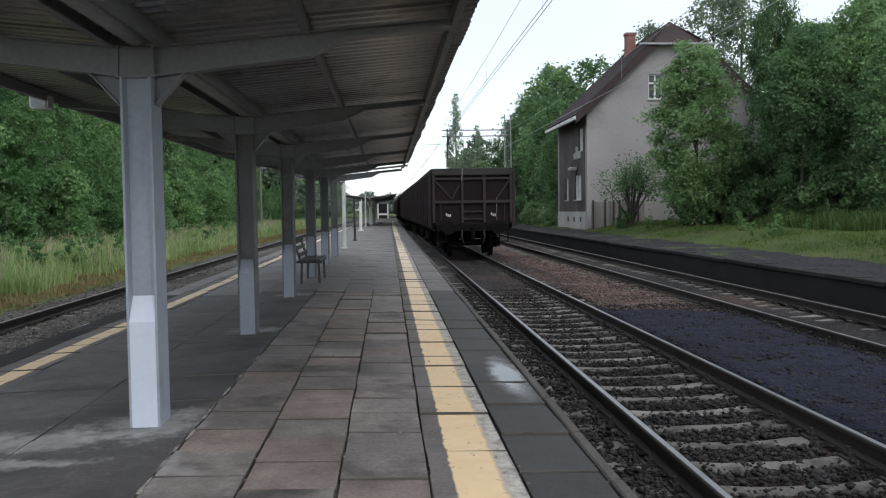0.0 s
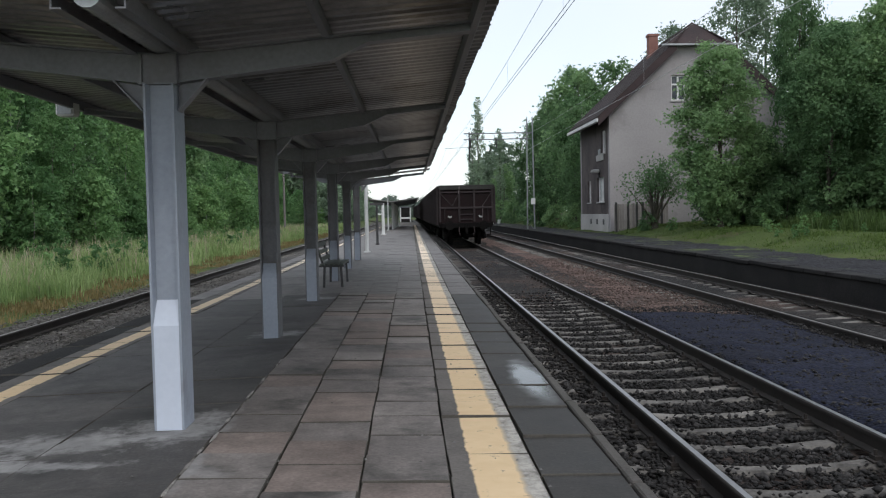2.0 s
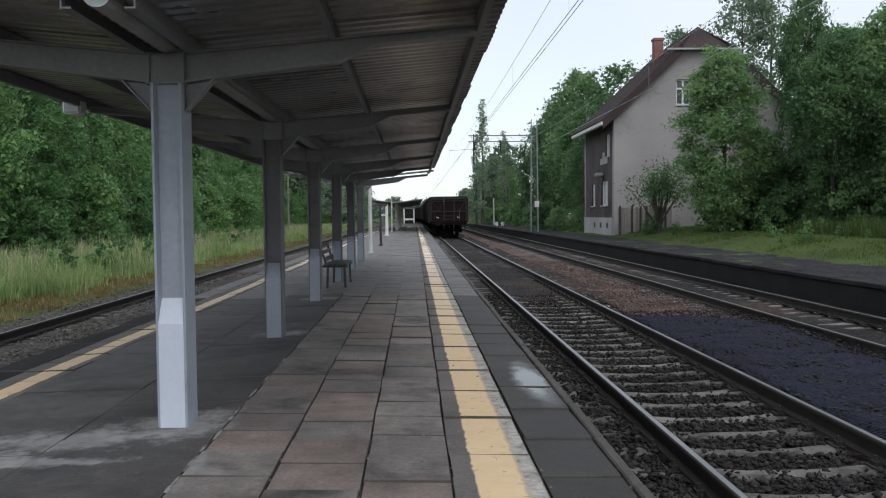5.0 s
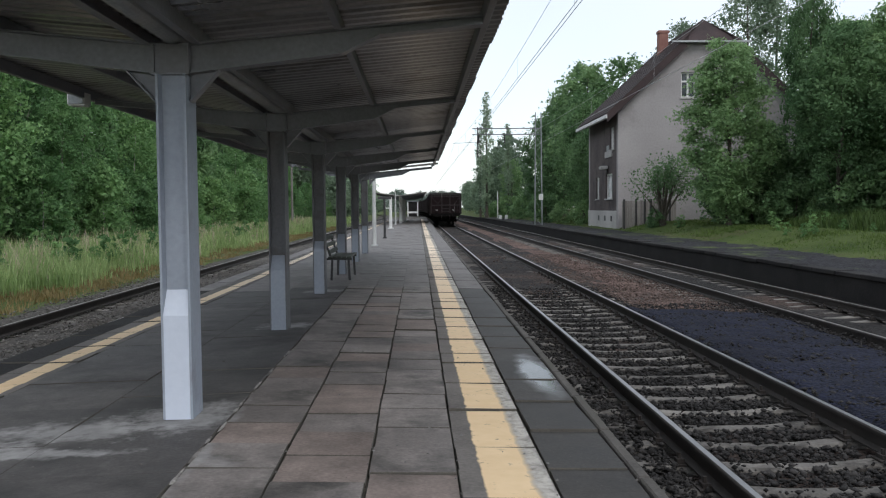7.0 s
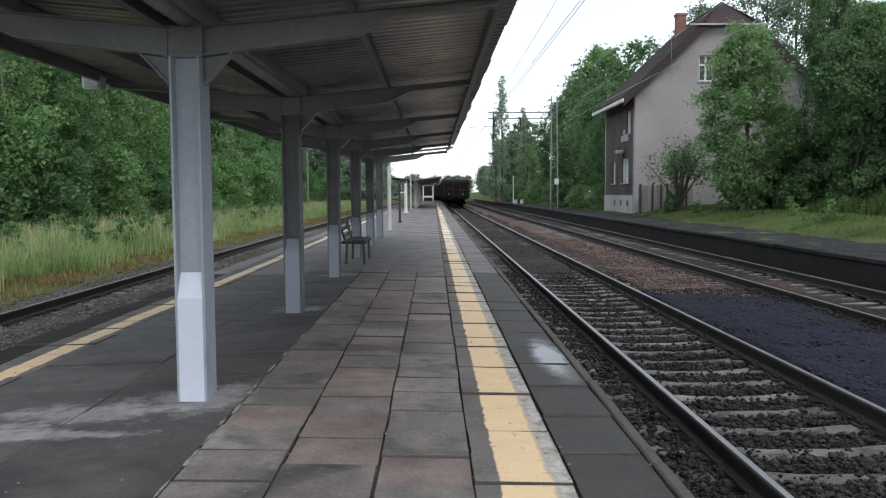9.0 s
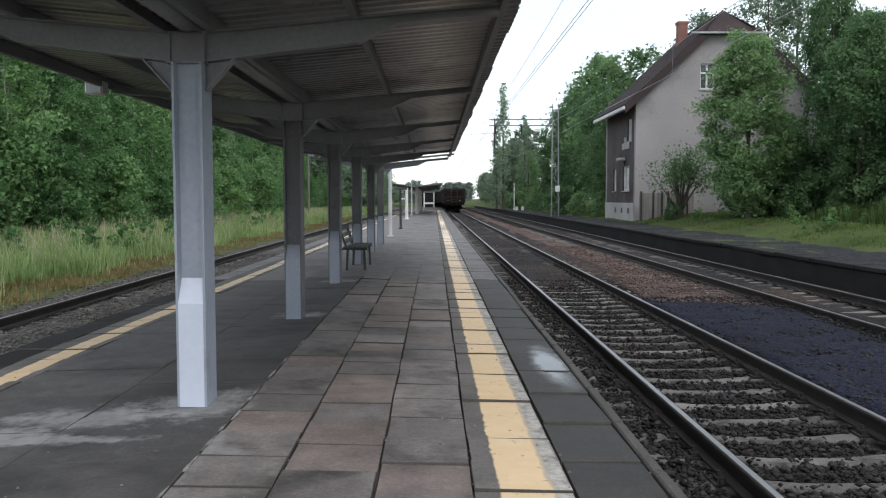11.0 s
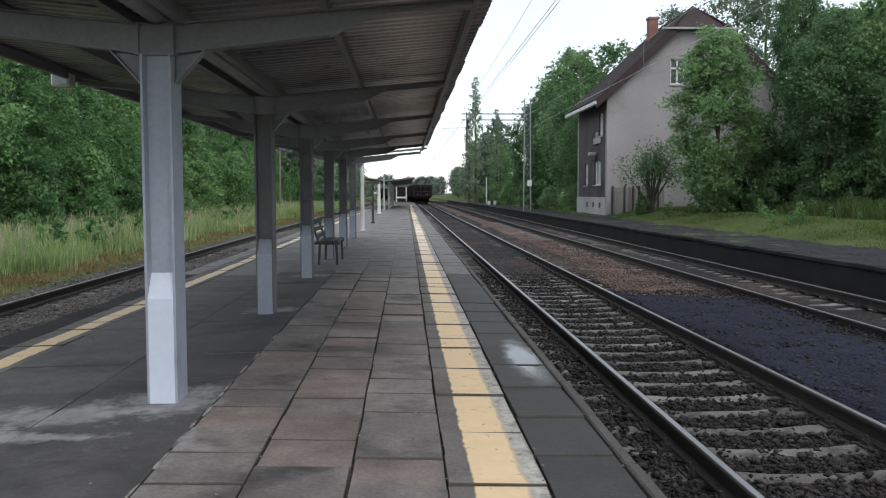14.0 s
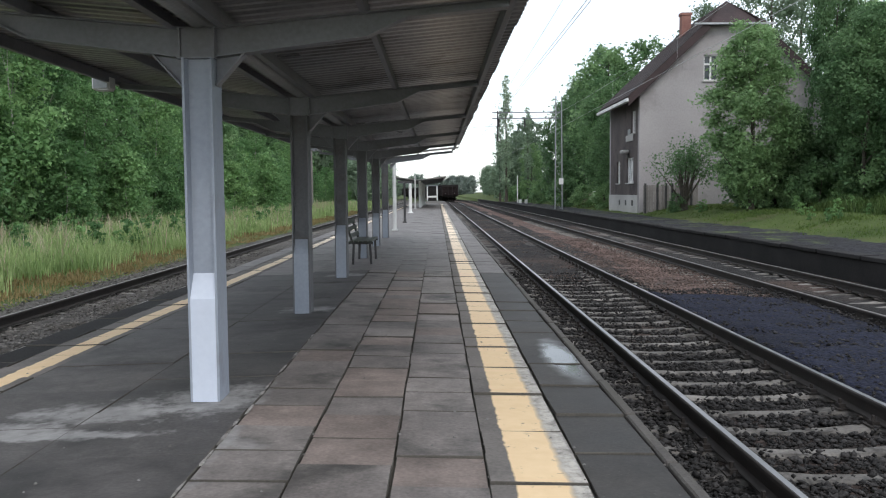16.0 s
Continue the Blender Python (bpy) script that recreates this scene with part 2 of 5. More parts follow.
for spot in ((-1.62, 5.85, 0.42, 0.50), (-2.25, 5.55, 0.60, 0.30), (-2.75, 5.15, 0.50, 0.22), (-2.35, 5.0, 0.7, 0.10), (-1.60, 10.35, 0.40, 0.30), (-1.60, 14.7, 0.40, 0.30)):
    cement_stain(M["slab_dark"], *spot)
cement_stain(M["slab"], -1.28, 5.2, 0.06, 1.3, 0, 0.5)
cement_stain(M["slab"], -1.15, 4.75, 0.14, 0.14, 0, 0.4)
M["slab_joined"] = material("far_slabs", (0.100, 0.091, 0.087), (0.205, 0.190, 0.183), 1.1, 45, 0.8, bump=0.3, depth=0.004, vary=0.14, island=True, rough2=0.5)


def weathered(m, low=0.72, high=1.14):
    """Trodden grime in blotches and pale worn crumbs, over the colour that the surface has."""
    n, l = m.node_tree.nodes, m.node_tree.links
    b = n["Principled BSDF"]
    pos = n.new("ShaderNodeNewGeometry").outputs["Position"]
    no, fine = n.new("ShaderNodeTexNoise"), n.new("ShaderNodeTexNoise")
    for t, s, d, r in ((no, 4.3, 9, 0.72), (fine, 38, 4, 0.6)):
        t.inputs["Scale"].default_value, t.inputs["Detail"].default_value, t.inputs["Roughness"].default_value = s, d, r
        l.new(pos, t.inputs["Vector"])
    rg = n.new("ShaderNodeMapRange")
    rg.inputs["From Min"].default_value, rg.inputs["From Max"].default_value = 0.36, 0.62
    rg.inputs["To Min"].default_value, rg.inputs["To Max"].default_value = low, high
    l.new(no.outputs["Fac"], rg.inputs["Value"])
    mul = n.new("ShaderNodeVectorMath")
    mul.operation = "SCALE"
    l.new(b.inputs["Base Color"].links[0].from_socket, mul.inputs[0])
    l.new(rg.outputs[0], mul.inputs["Scale"])
    sp = n.new("ShaderNodeMapRange")
    sp.inputs["From Min"].default_value, sp.inputs["From Max"].default_value = 0.66, 0.76
    sp.inputs["To Max"].default_value = 0.5
    l.new(fine.outputs["Fac"], sp.inputs["Value"])
    mx = n.new("ShaderNodeMix")
    mx.data_type = "RGBA"
    l.new(sp.outputs[0], mx.inputs["Factor"])
    l.new(mul.outputs[0], mx.inputs["A"])
    mx.inputs["B"].default_value = (0.24, 0.225, 0.205, 1)
    l.new(mx.outputs["Result"], b.inputs["Base Color"])


for key in ("slab", "slab_red", "slab_dark", "slab_edge", "slab_joined"):
    weathered(M[key])
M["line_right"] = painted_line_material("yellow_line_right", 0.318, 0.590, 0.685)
M["line_left"] = painted_line_material("yellow_line_left", -3.60, None, -3.40)
M["joint"] = material("joint_dirt", (0.052, 0.047, 0.040), (0.105, 0.096, 0.082), 3, 60, 0.95, bump=0.4)
M["cement"] = material("cement_patch", (0.13, 0.126, 0.122), (0.26, 0.252, 0.243), 2.5, 40, 0.85, bump=0.4, depth=0.003, stain=(0.10, 0.093, 0.088), stain_scale=3, stain_at=0.50)
M["mortar"] = material("pale_mortar", (0.20, 0.19, 0.175), (0.36, 0.345, 0.325), 6, 40, 0.9, bump=0.5, depth=0.004, stain=(0.12, 0.11, 0.10), stain_scale=7, stain_at=0.5)
M["kerb"] = material("kerb_concrete", (0.046, 0.042, 0.038), (0.112, 0.102, 0.093), 2, 50, 0.9, bump=0.5, depth=0.006, stain=(0.07, 0.065, 0.055), stain_at=0.56)
M["ballast"] = ballast_material("dark_ballast", (0.013, 0.0125, 0.0125), (0.043, 0.040, 0.039), 17, 0.05, stain=(0.062, 0.045, 0.038), stain_at=0.54, stain_scale=0.35)
M["ballast_red"] = ballast_material("brown_ballast", (0.078, 0.051, 0.043), (0.18, 0.122, 0.105), 17, 0.04, stain=(0.05, 0.045, 0.042), stain_at=0.60)
M["ballast_left"] = ballast_material("grey_ballast", (0.05, 0.047, 0.043), (0.125, 0.118, 0.11), 16, 0.04, stain=(0.06, 0.05, 0.04), stain_at=0.58)
M["coal"] = ballast_material("coal_dust", (0.0052, 0.0064, 0.0135), (0.018, 0.022, 0.043), 26, 0.03)
M["stone"] = material("broken_stone", (0.008, 0.0076, 0.0074), (0.045, 0.042, 0.041), 5, 60, 0.85, bump=0.4, depth=0.003, vary=0.75, island=True, spec=0.3)
M["stone_grey"] = material("grey_stone", (0.045, 0.042, 0.038), (0.17, 0.16, 0.15), 5, 60, 0.9, bump=0.4, depth=0.003, vary=0.6, island=True, spec=0.3)
M["stone_brown"] = material("brown_stone", (0.055, 0.038, 0.032), (0.17, 0.125, 0.108), 5, 60, 0.9, bump=0.4, depth=0.003, vary=0.5, island=True, spec=0.3)
M["sleeper"] = material("sleeper_concrete", (0.085, 0.079, 0.072), (0.235, 0.220, 0.200), 2.5, 40, 0.9, bump=0.5, depth=0.005, stain=(0.05, 0.045, 0.04), stain_scale=3.5, stain_at=0.54, vary=0.25)
M["rail_side"] = material("rusty_rail", (0.013, 0.011, 0.010), (0.036, 0.029, 0.025), 4, 60, 0.8, metal=0.1, bump=0.3, depth=0.002)
M["rail_top"] = material("polished_rail", (0.26, 0.26, 0.27), (0.42, 0.42, 0.43), 3, 60, 0.40, metal=1.0, bump=0.03, depth=0.001, rough2=0.25, stretch=(1, 0.2, 1))
M["rail_dull"] = material("dull_rail", (0.16, 0.145, 0.135), (0.30, 0.28, 0.27), 3, 60, 0.5, metal=0.8, bump=0.05, depth=0.001)
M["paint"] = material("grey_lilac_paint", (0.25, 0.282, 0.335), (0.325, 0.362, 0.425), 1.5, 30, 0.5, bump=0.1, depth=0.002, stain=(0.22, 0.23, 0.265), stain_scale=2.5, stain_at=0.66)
# same paint lightened for the daylight on the first column's foot
M["paint_lit"] = material("lit_grey_paint", (0.52, 0.57, 0.665), (0.58, 0.63, 0.725), 1.5, 30, 0.45, bump=0.08, depth=0.002)
M["steel"] = material("grey_canopy_steel", (0.135, 0.141, 0.158), (0.215, 0.222, 0.247), 1.5, 30, 0.5, bump=0.1, depth=0.002, stain=(0.12, 0.115, 0.12), stain_at=0.6)
M["sheet"] = material("corrugated_sheet", (0.20, 0.20, 0.203), (0.39, 0.385, 0.385), 0.9, 25, 0.42, metal=0.55, bump=0.08, depth=0.002,
                      stain=(0.15, 0.14, 0.13), stain_scale=1.2, stain_at=0.57, vary=0.16, rough2=0.2)
# column paint darkened to hold the shade under the canopy
M["column_shaded"] = material("shaded_column_paint", (0.085, 0.087, 0.094), (0.145, 0.148, 0.160), 1.5, 30, 0.6, bump=0.1, depth=0.002, stain=(0.085, 0.08, 0.08), stain_scale=2.5, stain_at=0.58)
M["dark_metal"] = material("dark_metal", (0.03, 0.03, 0.032), (0.07, 0.07, 0.072), 3, 40, 0.6, metal=0.3)
M["galvanised"] = material("galvanised_steel", (0.26, 0.28, 0.29), (0.40, 0.42, 0.43), 2, 30, 0.55, metal=0.4)
M["white"] = material("white_paint", (0.66, 0.67, 0.67), (0.80, 0.80, 0.79), 2, 30, 0.6, bump=0.1, stain=(0.5, 0.49, 0.46), stain_at=0.62)
M["concrete_post"] = material("concrete_post", (0.38, 0.39, 0.39), (0.56, 0.57, 0.57), 2, 30, 0.85)
M["wagon"] = material("brown_wagon_paint", (0.0085, 0.0050, 0.0054), (0.024, 0.0138, 0.0148), 0.8, 18, 0.85, spec=0.15, bump=0.3, depth=0.006, stain=(0.010, 0.0075, 0.0072), stain_scale=0.9, stain_at=0.54, moving=True)
M["wagon_rib"] = material("wagon_rib", (0.018, 0.0138, 0.0145), (0.042, 0.033, 0.034), 1.2, 18, 0.75, spec=0.25, bump=0.2, moving=True)
M["underframe"] = material("underframe", (0.003, 0.0028, 0.0028), (0.010, 0.009, 0.0088), 1.5, 20, 0.9, spec=0.12, bump=0.3, moving=True)
M["wagon_top"] = material("faded_wagon_rim", (0.020, 0.0195, 0.0185), (0.050, 0.049, 0.046), 1.2, 18, 0.85, bump=0.3, moving=True, spec=0.2)
M["rope"] = material("pale_rope", (0.12, 0.10, 0.10), (0.20, 0.17, 0.17), 3, 40, 0.9, moving=True)
M["mark"] = material("white_marking", (0.40, 0.40, 0.39), (0.55, 0.55, 0.53), 3, 30, 0.7, moving=True)
M["coal_load"] = material("coal_load", (0.035, 0.033, 0.032), (0.08, 0.075, 0.072), 2, 14, 0.9, bump=0.9, depth=0.05, moving=True)
M["plaster"] = material("grey_plaster", (0.295, 0.28, 0.283), (0.395, 0.376, 0.378), 0.35, 10, 0.92, bump=0.25, depth=0.01, stain=(0.245, 0.23, 0.23), stain_scale=0.25, stain_at=0.56)
# brick of the wall turned to the tracks, its shade put into the dark colour
M["dark_wall"] = material("shaded_brick", (0.062, 0.05, 0.050), (0.125, 0.102, 0.10), 0.6, 14, 0.92, bump=0.4, depth=0.015, stain=(0.05, 0.042, 0.042), stain_at=0.56)
M["plinth"] = material("pale_plinth", (0.36, 0.35, 0.34), (0.52, 0.51, 0.50), 0.6, 14, 0.9, bump=0.3)
M["roof"] = material("brown_roof_tile", (0.024, 0.016, 0.017), (0.056, 0.036, 0.037), 0.9, 12, 0.85, bump=0.4, depth=0.02, vary=0.2, island=True)
M["chimney"] = material("chimney_brick", (0.19, 0.088, 0.072), (0.29, 0.15, 0.125), 2, 14, 0.9, bump=0.4, depth=0.01)
# window pane with the bright sky's reflection put into its base colour
M["pane"] = material("sky_reflection_pane", (0.60, 0.61, 0.62), (0.78, 0.79, 0.80), 1.2, 8, 0.15, bump=0.02, rough2=0.06)
M["wire"] = material("bright_wire", (0.42, 0.44, 0.45), (0.55, 0.57, 0.58), 2, 30, 0.6, metal=0.2)
M["glass"] = material("window_glass", (0.05, 0.06, 0.065), (0.08, 0.09, 0.10), 1, 10, 0.08, bump=0.02, rough2=0.04)
M["wood"] = material("weathered_wood", (0.15, 0.138, 0.13), (0.27, 0.25, 0.238), 2, 24, 0.85, bump=0.4, depth=0.006, stretch=(1, 1, 0.15), vary=0.2)
M["bench_wood"] = material("dark_green_bench_wood", (0.035, 0.045, 0.035), (0.085, 0.095, 0.08), 2, 24, 0.6, bump=0.3, vary=0.15)
M["bark"] = material("bark", (0.05, 0.042, 0.034), (0.13, 0.115, 0.095), 3, 20, 0.95, bump=0.6, depth=0.02, stretch=(1, 1, 0.25), moving=True)
M["birch"] = material("birch_bark", (0.22, 0.21, 0.19), (0.42, 0.41, 0.38), 2, 18, 0.9, bump=0.3, stain=(0.05, 0.045, 0.04), stain_scale=4, stain_at=0.6, moving=True)
M["grass_soil"] = material("rough_grass", (0.040, 0.066, 0.018), (0.098, 0.130, 0.042), 0.35, 9, 0.95, bump=0.8, depth=0.06, stain=(0.10, 0.085, 0.05), stain_scale=0.25, stain_at=0.60, spec=0.15)
M["grass"] = leaf_material("grass_blades", (0.15, 0.235, 0.080), (0.37, 0.45, 0.21), 0.45)
M["grass_seed"] = leaf_material("grass_seed_heads", (0.26, 0.22, 0.15), (0.48, 0.42, 0.32), 0.3)
M["grass_dry"] = leaf_material("dry_grass", (0.16, 0.12, 0.05), (0.30, 0.21, 0.11), 0.2)
M["grass_short"] = leaf_material("short_grass", (0.048, 0.088, 0.020), (0.118, 0.165, 0.048), 0.35)
M["leaf_a"] = leaf_material("leaf_bright", (0.092, 0.192, 0.074), (0.225, 0.365, 0.150), 0.45)
M["leaf_b"] = leaf_material("leaf_mid", (0.098, 0.182, 0.082), (0.245, 0.368, 0.172), 0.5)
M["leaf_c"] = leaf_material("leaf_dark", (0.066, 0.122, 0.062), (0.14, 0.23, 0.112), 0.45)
# leaves of the far trees and poplars, lightened so the colour carries distance haze
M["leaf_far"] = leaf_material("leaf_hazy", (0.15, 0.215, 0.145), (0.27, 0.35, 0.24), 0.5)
M["water"] = material("puddle_water", (0.045, 0.043, 0.04), (0.09, 0.085, 0.08), 5, 30, 0.34, bump=0.1, depth=0.002, rough2=0.08)
# skyline leaves and woods, with mist put into their still paler colour
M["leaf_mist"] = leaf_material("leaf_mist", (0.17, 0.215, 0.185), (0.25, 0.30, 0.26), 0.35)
M["distance"] = material("hazy_woods", (0.15, 0.19, 0.16), (0.21, 0.25, 0.20), 0.05, 0.4, 1.0, bump=0.3)


# ---------------------------------------------------------------- building helpers
def part(name, bm, mat, parent=None, label="", smooth=False, at=None):
    me = bpy.data.meshes.new(name)
    bm.to_mesh(me)
    bm.free()
    me.materials.append(mat)
    if smooth:
        for p in me.polygons:
            p.use_smooth = True
    return put(name, me, parent, label, at)


def put(name, me, parent=None, label="", at=None):
    ob = new(name, me)
    if parent is not None:
        ob.parent = parent
    if at is not None:
        ob.matrix_basis = at
    if label:
        ob["label"] = label
    return ob


def thing(name, label, category, at=None, group="", kind=""):
    ob = new(name)
    ob.empty_display_size = 0.1
    if at is not None:
        ob.matrix_basis = at
    return tagged(ob, label, category, group, kind)


def raw(name, verts, faces, mat):
    me = bpy.data.meshes.new(name)
    me.from_pydata(verts, [], faces)
    me.materials.append(mat)
    me.update()
    return me


def arrays(name, verts, quads, mat):
    """A mesh from two arrays, all faces with the same number of corners."""
    verts, quads = np.asarray(verts, np.float32), np.asarray(quads, np.int32)
    me = bpy.data.meshes.new(name)
    k = quads.shape[1]
    me.vertices.add(len(verts))
    me.vertices.foreach_set("co", verts.ravel())
    me.loops.add(quads.size)
    me.loops.foreach_set("vertex_index", quads.ravel())
    me.polygons.add(len(quads))
    me.polygons.foreach_set("loop_start", np.arange(0, quads.size, k, dtype=np.int32))
    me.update(calc_edges=True)
    me.materials.append(mat)
    return me


def bx(bm, x0, x1, y0, y1, z0, z1):
    v = [bm.verts.new(c) for c in ((x0, y0, z0), (x1, y0, z0), (x1, y1, z0), (x0, y1, z0), (x0, y0, z1), (x1, y0, z1), (x1, y1, z1), (x0, y1, z1))]
    for f in ((3, 2, 1, 0), (4, 5, 6, 7), (0, 1, 5, 4), (1, 2, 6, 5), (2, 3, 7, 6), (3, 0, 4, 7)):
        bm.faces.new([v[i] for i in f])
    return bm


def box(x0, x1, y0, y1, z0, z1, edge=0.0, segments=1):
    bm = bx(bmesh.new(), x0, x1, y0, y1, z0, z1)
    if edge:
        bmesh.ops.bevel(bm, geom=bm.edges[:], offset=edge, segments=segments, affect="EDGES")
    return bm


def rod(bm, p, q, r, r2=None, n=8):
    p, q = Vector(p), Vector(q)
    r2 = r if r2 is None else r2
    turn = (q - p).to_track_quat("Z", "Y").to_matrix()
    rings = []
    for c, rad in ((p, r), (q, r2)):
        rings.append([bm.verts.new(c + turn @ Vector((rad * math.cos(2 * math.pi * i / n), rad * math.sin(2 * math.pi * i / n), 0))) for i in range(n)])
    for i in range(n):
        j = (i + 1) % n
        bm.faces.new((rings[0][i], rings[0][j], rings[1][j], rings[1][i]))
    bm.faces.new(rings[0][::-1])
    bm.faces.new(rings[1])
    return bm


def bar(bm, p, q, w, h):
    """A straight bar of rectangular section from p to q."""
    p, q = Vector(p), Vector(q)
    turn = (q - p).to_track_quat("Z", "Y").to_matrix()
    rings = [[bm.verts.new(c + turn @ Vector((a * w / 2, b * h / 2, 0))) for a, b in ((-1, -1), (1, -1), (1, 1), (-1, 1))] for c in (p, q)]
    for i in range(4):
        j = (i + 1) % 4
        bm.faces.new((rings[0][i], rings[0][j], rings[1][j], rings[1][i]))
    bm.faces.new(rings[0][::-1])
    bm.faces.new(rings[1])
    return bm


def prism(bm, outline, axis, a, b):
    """An outline of 2D points drawn out along an axis from a to b."""
    def at(p, d):
        return {"x": (d, p[0], p[1]), "y": (p[0], d, p[1]), "z": (p[0], p[1], d)}[axis]
    lo, hi = [bm.verts.new(at(p, a)) for p in outline], [bm.verts.new(at(p, b)) for p in outline]
    n = len(outline)
    for i in range(n):
        bm.faces.new((lo[i], lo[(i + 1) % n], hi[(i + 1) % n], hi[i]))
    bm.faces.new(lo[::-1])
    bm.faces.new(hi)
    bmesh.ops.recalc_face_normals(bm, faces=bm.faces[:])
    return bm


def smoothstep(a, b, v):
    t = np.clip((np.asarray(v, float) - a) / (b - a), 0, 1)
    return t * t * (3 - 2 * t)


# main lines of the plan
PLAT_R, PLAT_L, CROWN = 1.24, -4.17, -1.4
RAIL = -0.30
TRACK_1, TRACK_2, TRACK_L = 2.72, 6.70, -5.50
EDGE_R = 8.45
COLUMNS = (5.88, 10.13, 14.38, 18.63, 22.88, 27.13)


def bend(y):
    """How far the tracks swing to the left of straight, far along the line."""
    return 0.0006 * max(0.0, y - 140.0) ** 2


def plat_z(x):
    """The platform falls a little from its crown to both edges."""
    return -0.025 * abs(x - CROWN)


def ground_z(x, y):
    x, y = np.asarray(x, float), np.asarray(y, float)
    z = np.full(np.broadcast(x, y).shape, -0.62)
    right = -0.03 + 0.55 * smoothstep(10.8, 14.0, x) + 0.5 * smoothstep(14, 24, x)
    z = np.where(x > EDGE_R + 0.15, right, z)
    left = -0.60 + 0.25 * smoothstep(-7.4, -12.0, x) + 0.5 * smoothstep(-14, -30, x)
    return np.where(x < -7.2, left, z)


# ---------------------------------------------------------------- ground
def build_ground():
    xs = np.unique(np.concatenate([np.array([-1500, -700, -350, -180, -100, -70, -50]), np.arange(-40, -7.2, 1.0), [-7.2, -7.0], np.arange(-6, 8.5, 1.5),
                                   [EDGE_R + 0.12, EDGE_R + 0.2], np.arange(9, 30, 1.0), [35, 45, 60, 100, 180, 350, 700, 1500]]))
    ys = np.unique(np.concatenate([[-60, -30, -10], np.arange(-4, 80, 2.0), np.arange(80, 200, 10), [220, 300, 450, 700, 1100, 1800, 2600]]))
    gx, gy = np.meshgrid(xs, ys)
    gz = ground_z(gx, gy)
    wob = np.array([noise.noise((a * 0.35, b * 0.35, 3.1)) for a, b in zip(gx.ravel(), gy.ravel())]).reshape(gx.shape)
    gz = gz + 0.10 * wob * ((gx < -8) | (gx > 10.5)) * (np.abs(gx) < 60)
    v = np.stack([gx, gy, gz], -1).reshape(-1, 3)
    w = len(xs)
    i = np.arange(len(ys) - 1)[:, None] * w + np.arange(w - 1)[None]
    q = np.stack([i, i + 1, i + 1 + w, i + w], -1).reshape(-1, 4)
    me = arrays("ground", v, q, M["grass_soil"])
    tagged(put("ground", me), "rough grassy ground beside the railway", "ground", kind="structure")


def strip(name, x0, x1, y0, y1, z, mat, label, lift=0.02, step=0.4, fall=0.0, fill=0.0):
    """A gently uneven bed between two lines, with sloping flanks."""
    xs = np.linspace(x0, x1, max(4, int((x1 - x0) / step)))
    ys = np.concatenate([np.arange(y0, min(y1, 40), step), np.linspace(min(y1, 40), y1, 40)]) if y1 > 40 else np.arange(y0, y1, step)
    gx, gy = np.meshgrid(xs, ys)
    gz = np.array([z + lift * noise.noise((a * 1.7, b * 1.7, x0)) for a, b in zip(gx.ravel(), gy.ravel())]).reshape(gx.shape)
    gz += fill * smoothstep(15, 22, gy)
    gx = gx - 0.0006 * np.maximum(0, gy - 140.0) ** 2
    gz[:, 0] -= fall
    gz[:, -1] -= fall
    w = len(xs)
    i = np.arange(len(ys) - 1)[:, None] * w + np.arange(w - 1)[None]
    q = np.stack([i, i + 1, i + 1 + w, i + w], -1).reshape(-1, 4)
    return tagged(put(name, arrays(name, np.stack([gx, gy, gz], -1).reshape(-1, 3), q, mat)), label, "ballast", kind="structure")


build_ground()
strip("ballast_bed_main", PLAT_R - 0.02, 4.6, -4, 260, -0.525, M["ballast"], "dark oily crushed stone ballast under the main track", 0.03, fill=0.05)
strip("ballast_bed_middle", 3.75, 5.9, -4, 260, -0.49, M["ballast_red"], "reddish brown crushed stone between two tracks", 0.05, fall=0.09)
strip("ballast_bed_side", 5.6, EDGE_R, -4, 260, -0.50, M["ballast"], "dark sooty ballast under the side track", 0.03)
strip("ballast_bed_left", -7.9, PLAT_L + 0.02, -4, 260, -0.50, M["ballast_left"], "grey weathered ballast under the rear track", 0.04, fall=0.25)


def build_coal_patch():
    xs, ys = np.linspace(3.55, 6.1, 52), np.linspace(4.0, 16.2, 150)
    gx, gy = np.meshgrid(xs, ys)
    z = np.empty(gx.shape)
    for k, (a, b) in enumerate(zip(gx.ravel(), gy.ravel())):
        far = 15.6 - 0.55 * (a - 4.0) + 0.5 * noise.noise((a * 1.3, b * 0.9, 5.0))
        inside = min((far - b) / 0.9, (a - 3.58) / 0.25, (6.0 - a - 0.25 * noise.noise((b * 0.8, 2.0, 1.0))) / 0.4)
        h = 0.085 * max(-1.0, min(1.0, inside)) + 0.03 * noise.noise((a * 2.2, b * 2.2, 0)) + 0.012 * noise.noise((a * 9, b * 9, 4))
        z.ravel()[k] = -0.465 + h
    w = len(xs)
    i = np.arange(len(ys) - 1)[:, None] * w + np.arange(w - 1)[None]
    q = np.stack([i, i + 1, i + 1 + w, i + w], -1).reshape(-1, 4)
    me = arrays("coal_dust", np.stack([gx, gy, z], -1).reshape(-1, 3), q, M["coal"])
    for p in me.polygons:
        p.use_smooth = True
    tagged(put("coal_dust", me), "spilled blue-black coal dust between the tracks", "coal", kind="stuff")


build_coal_patch()


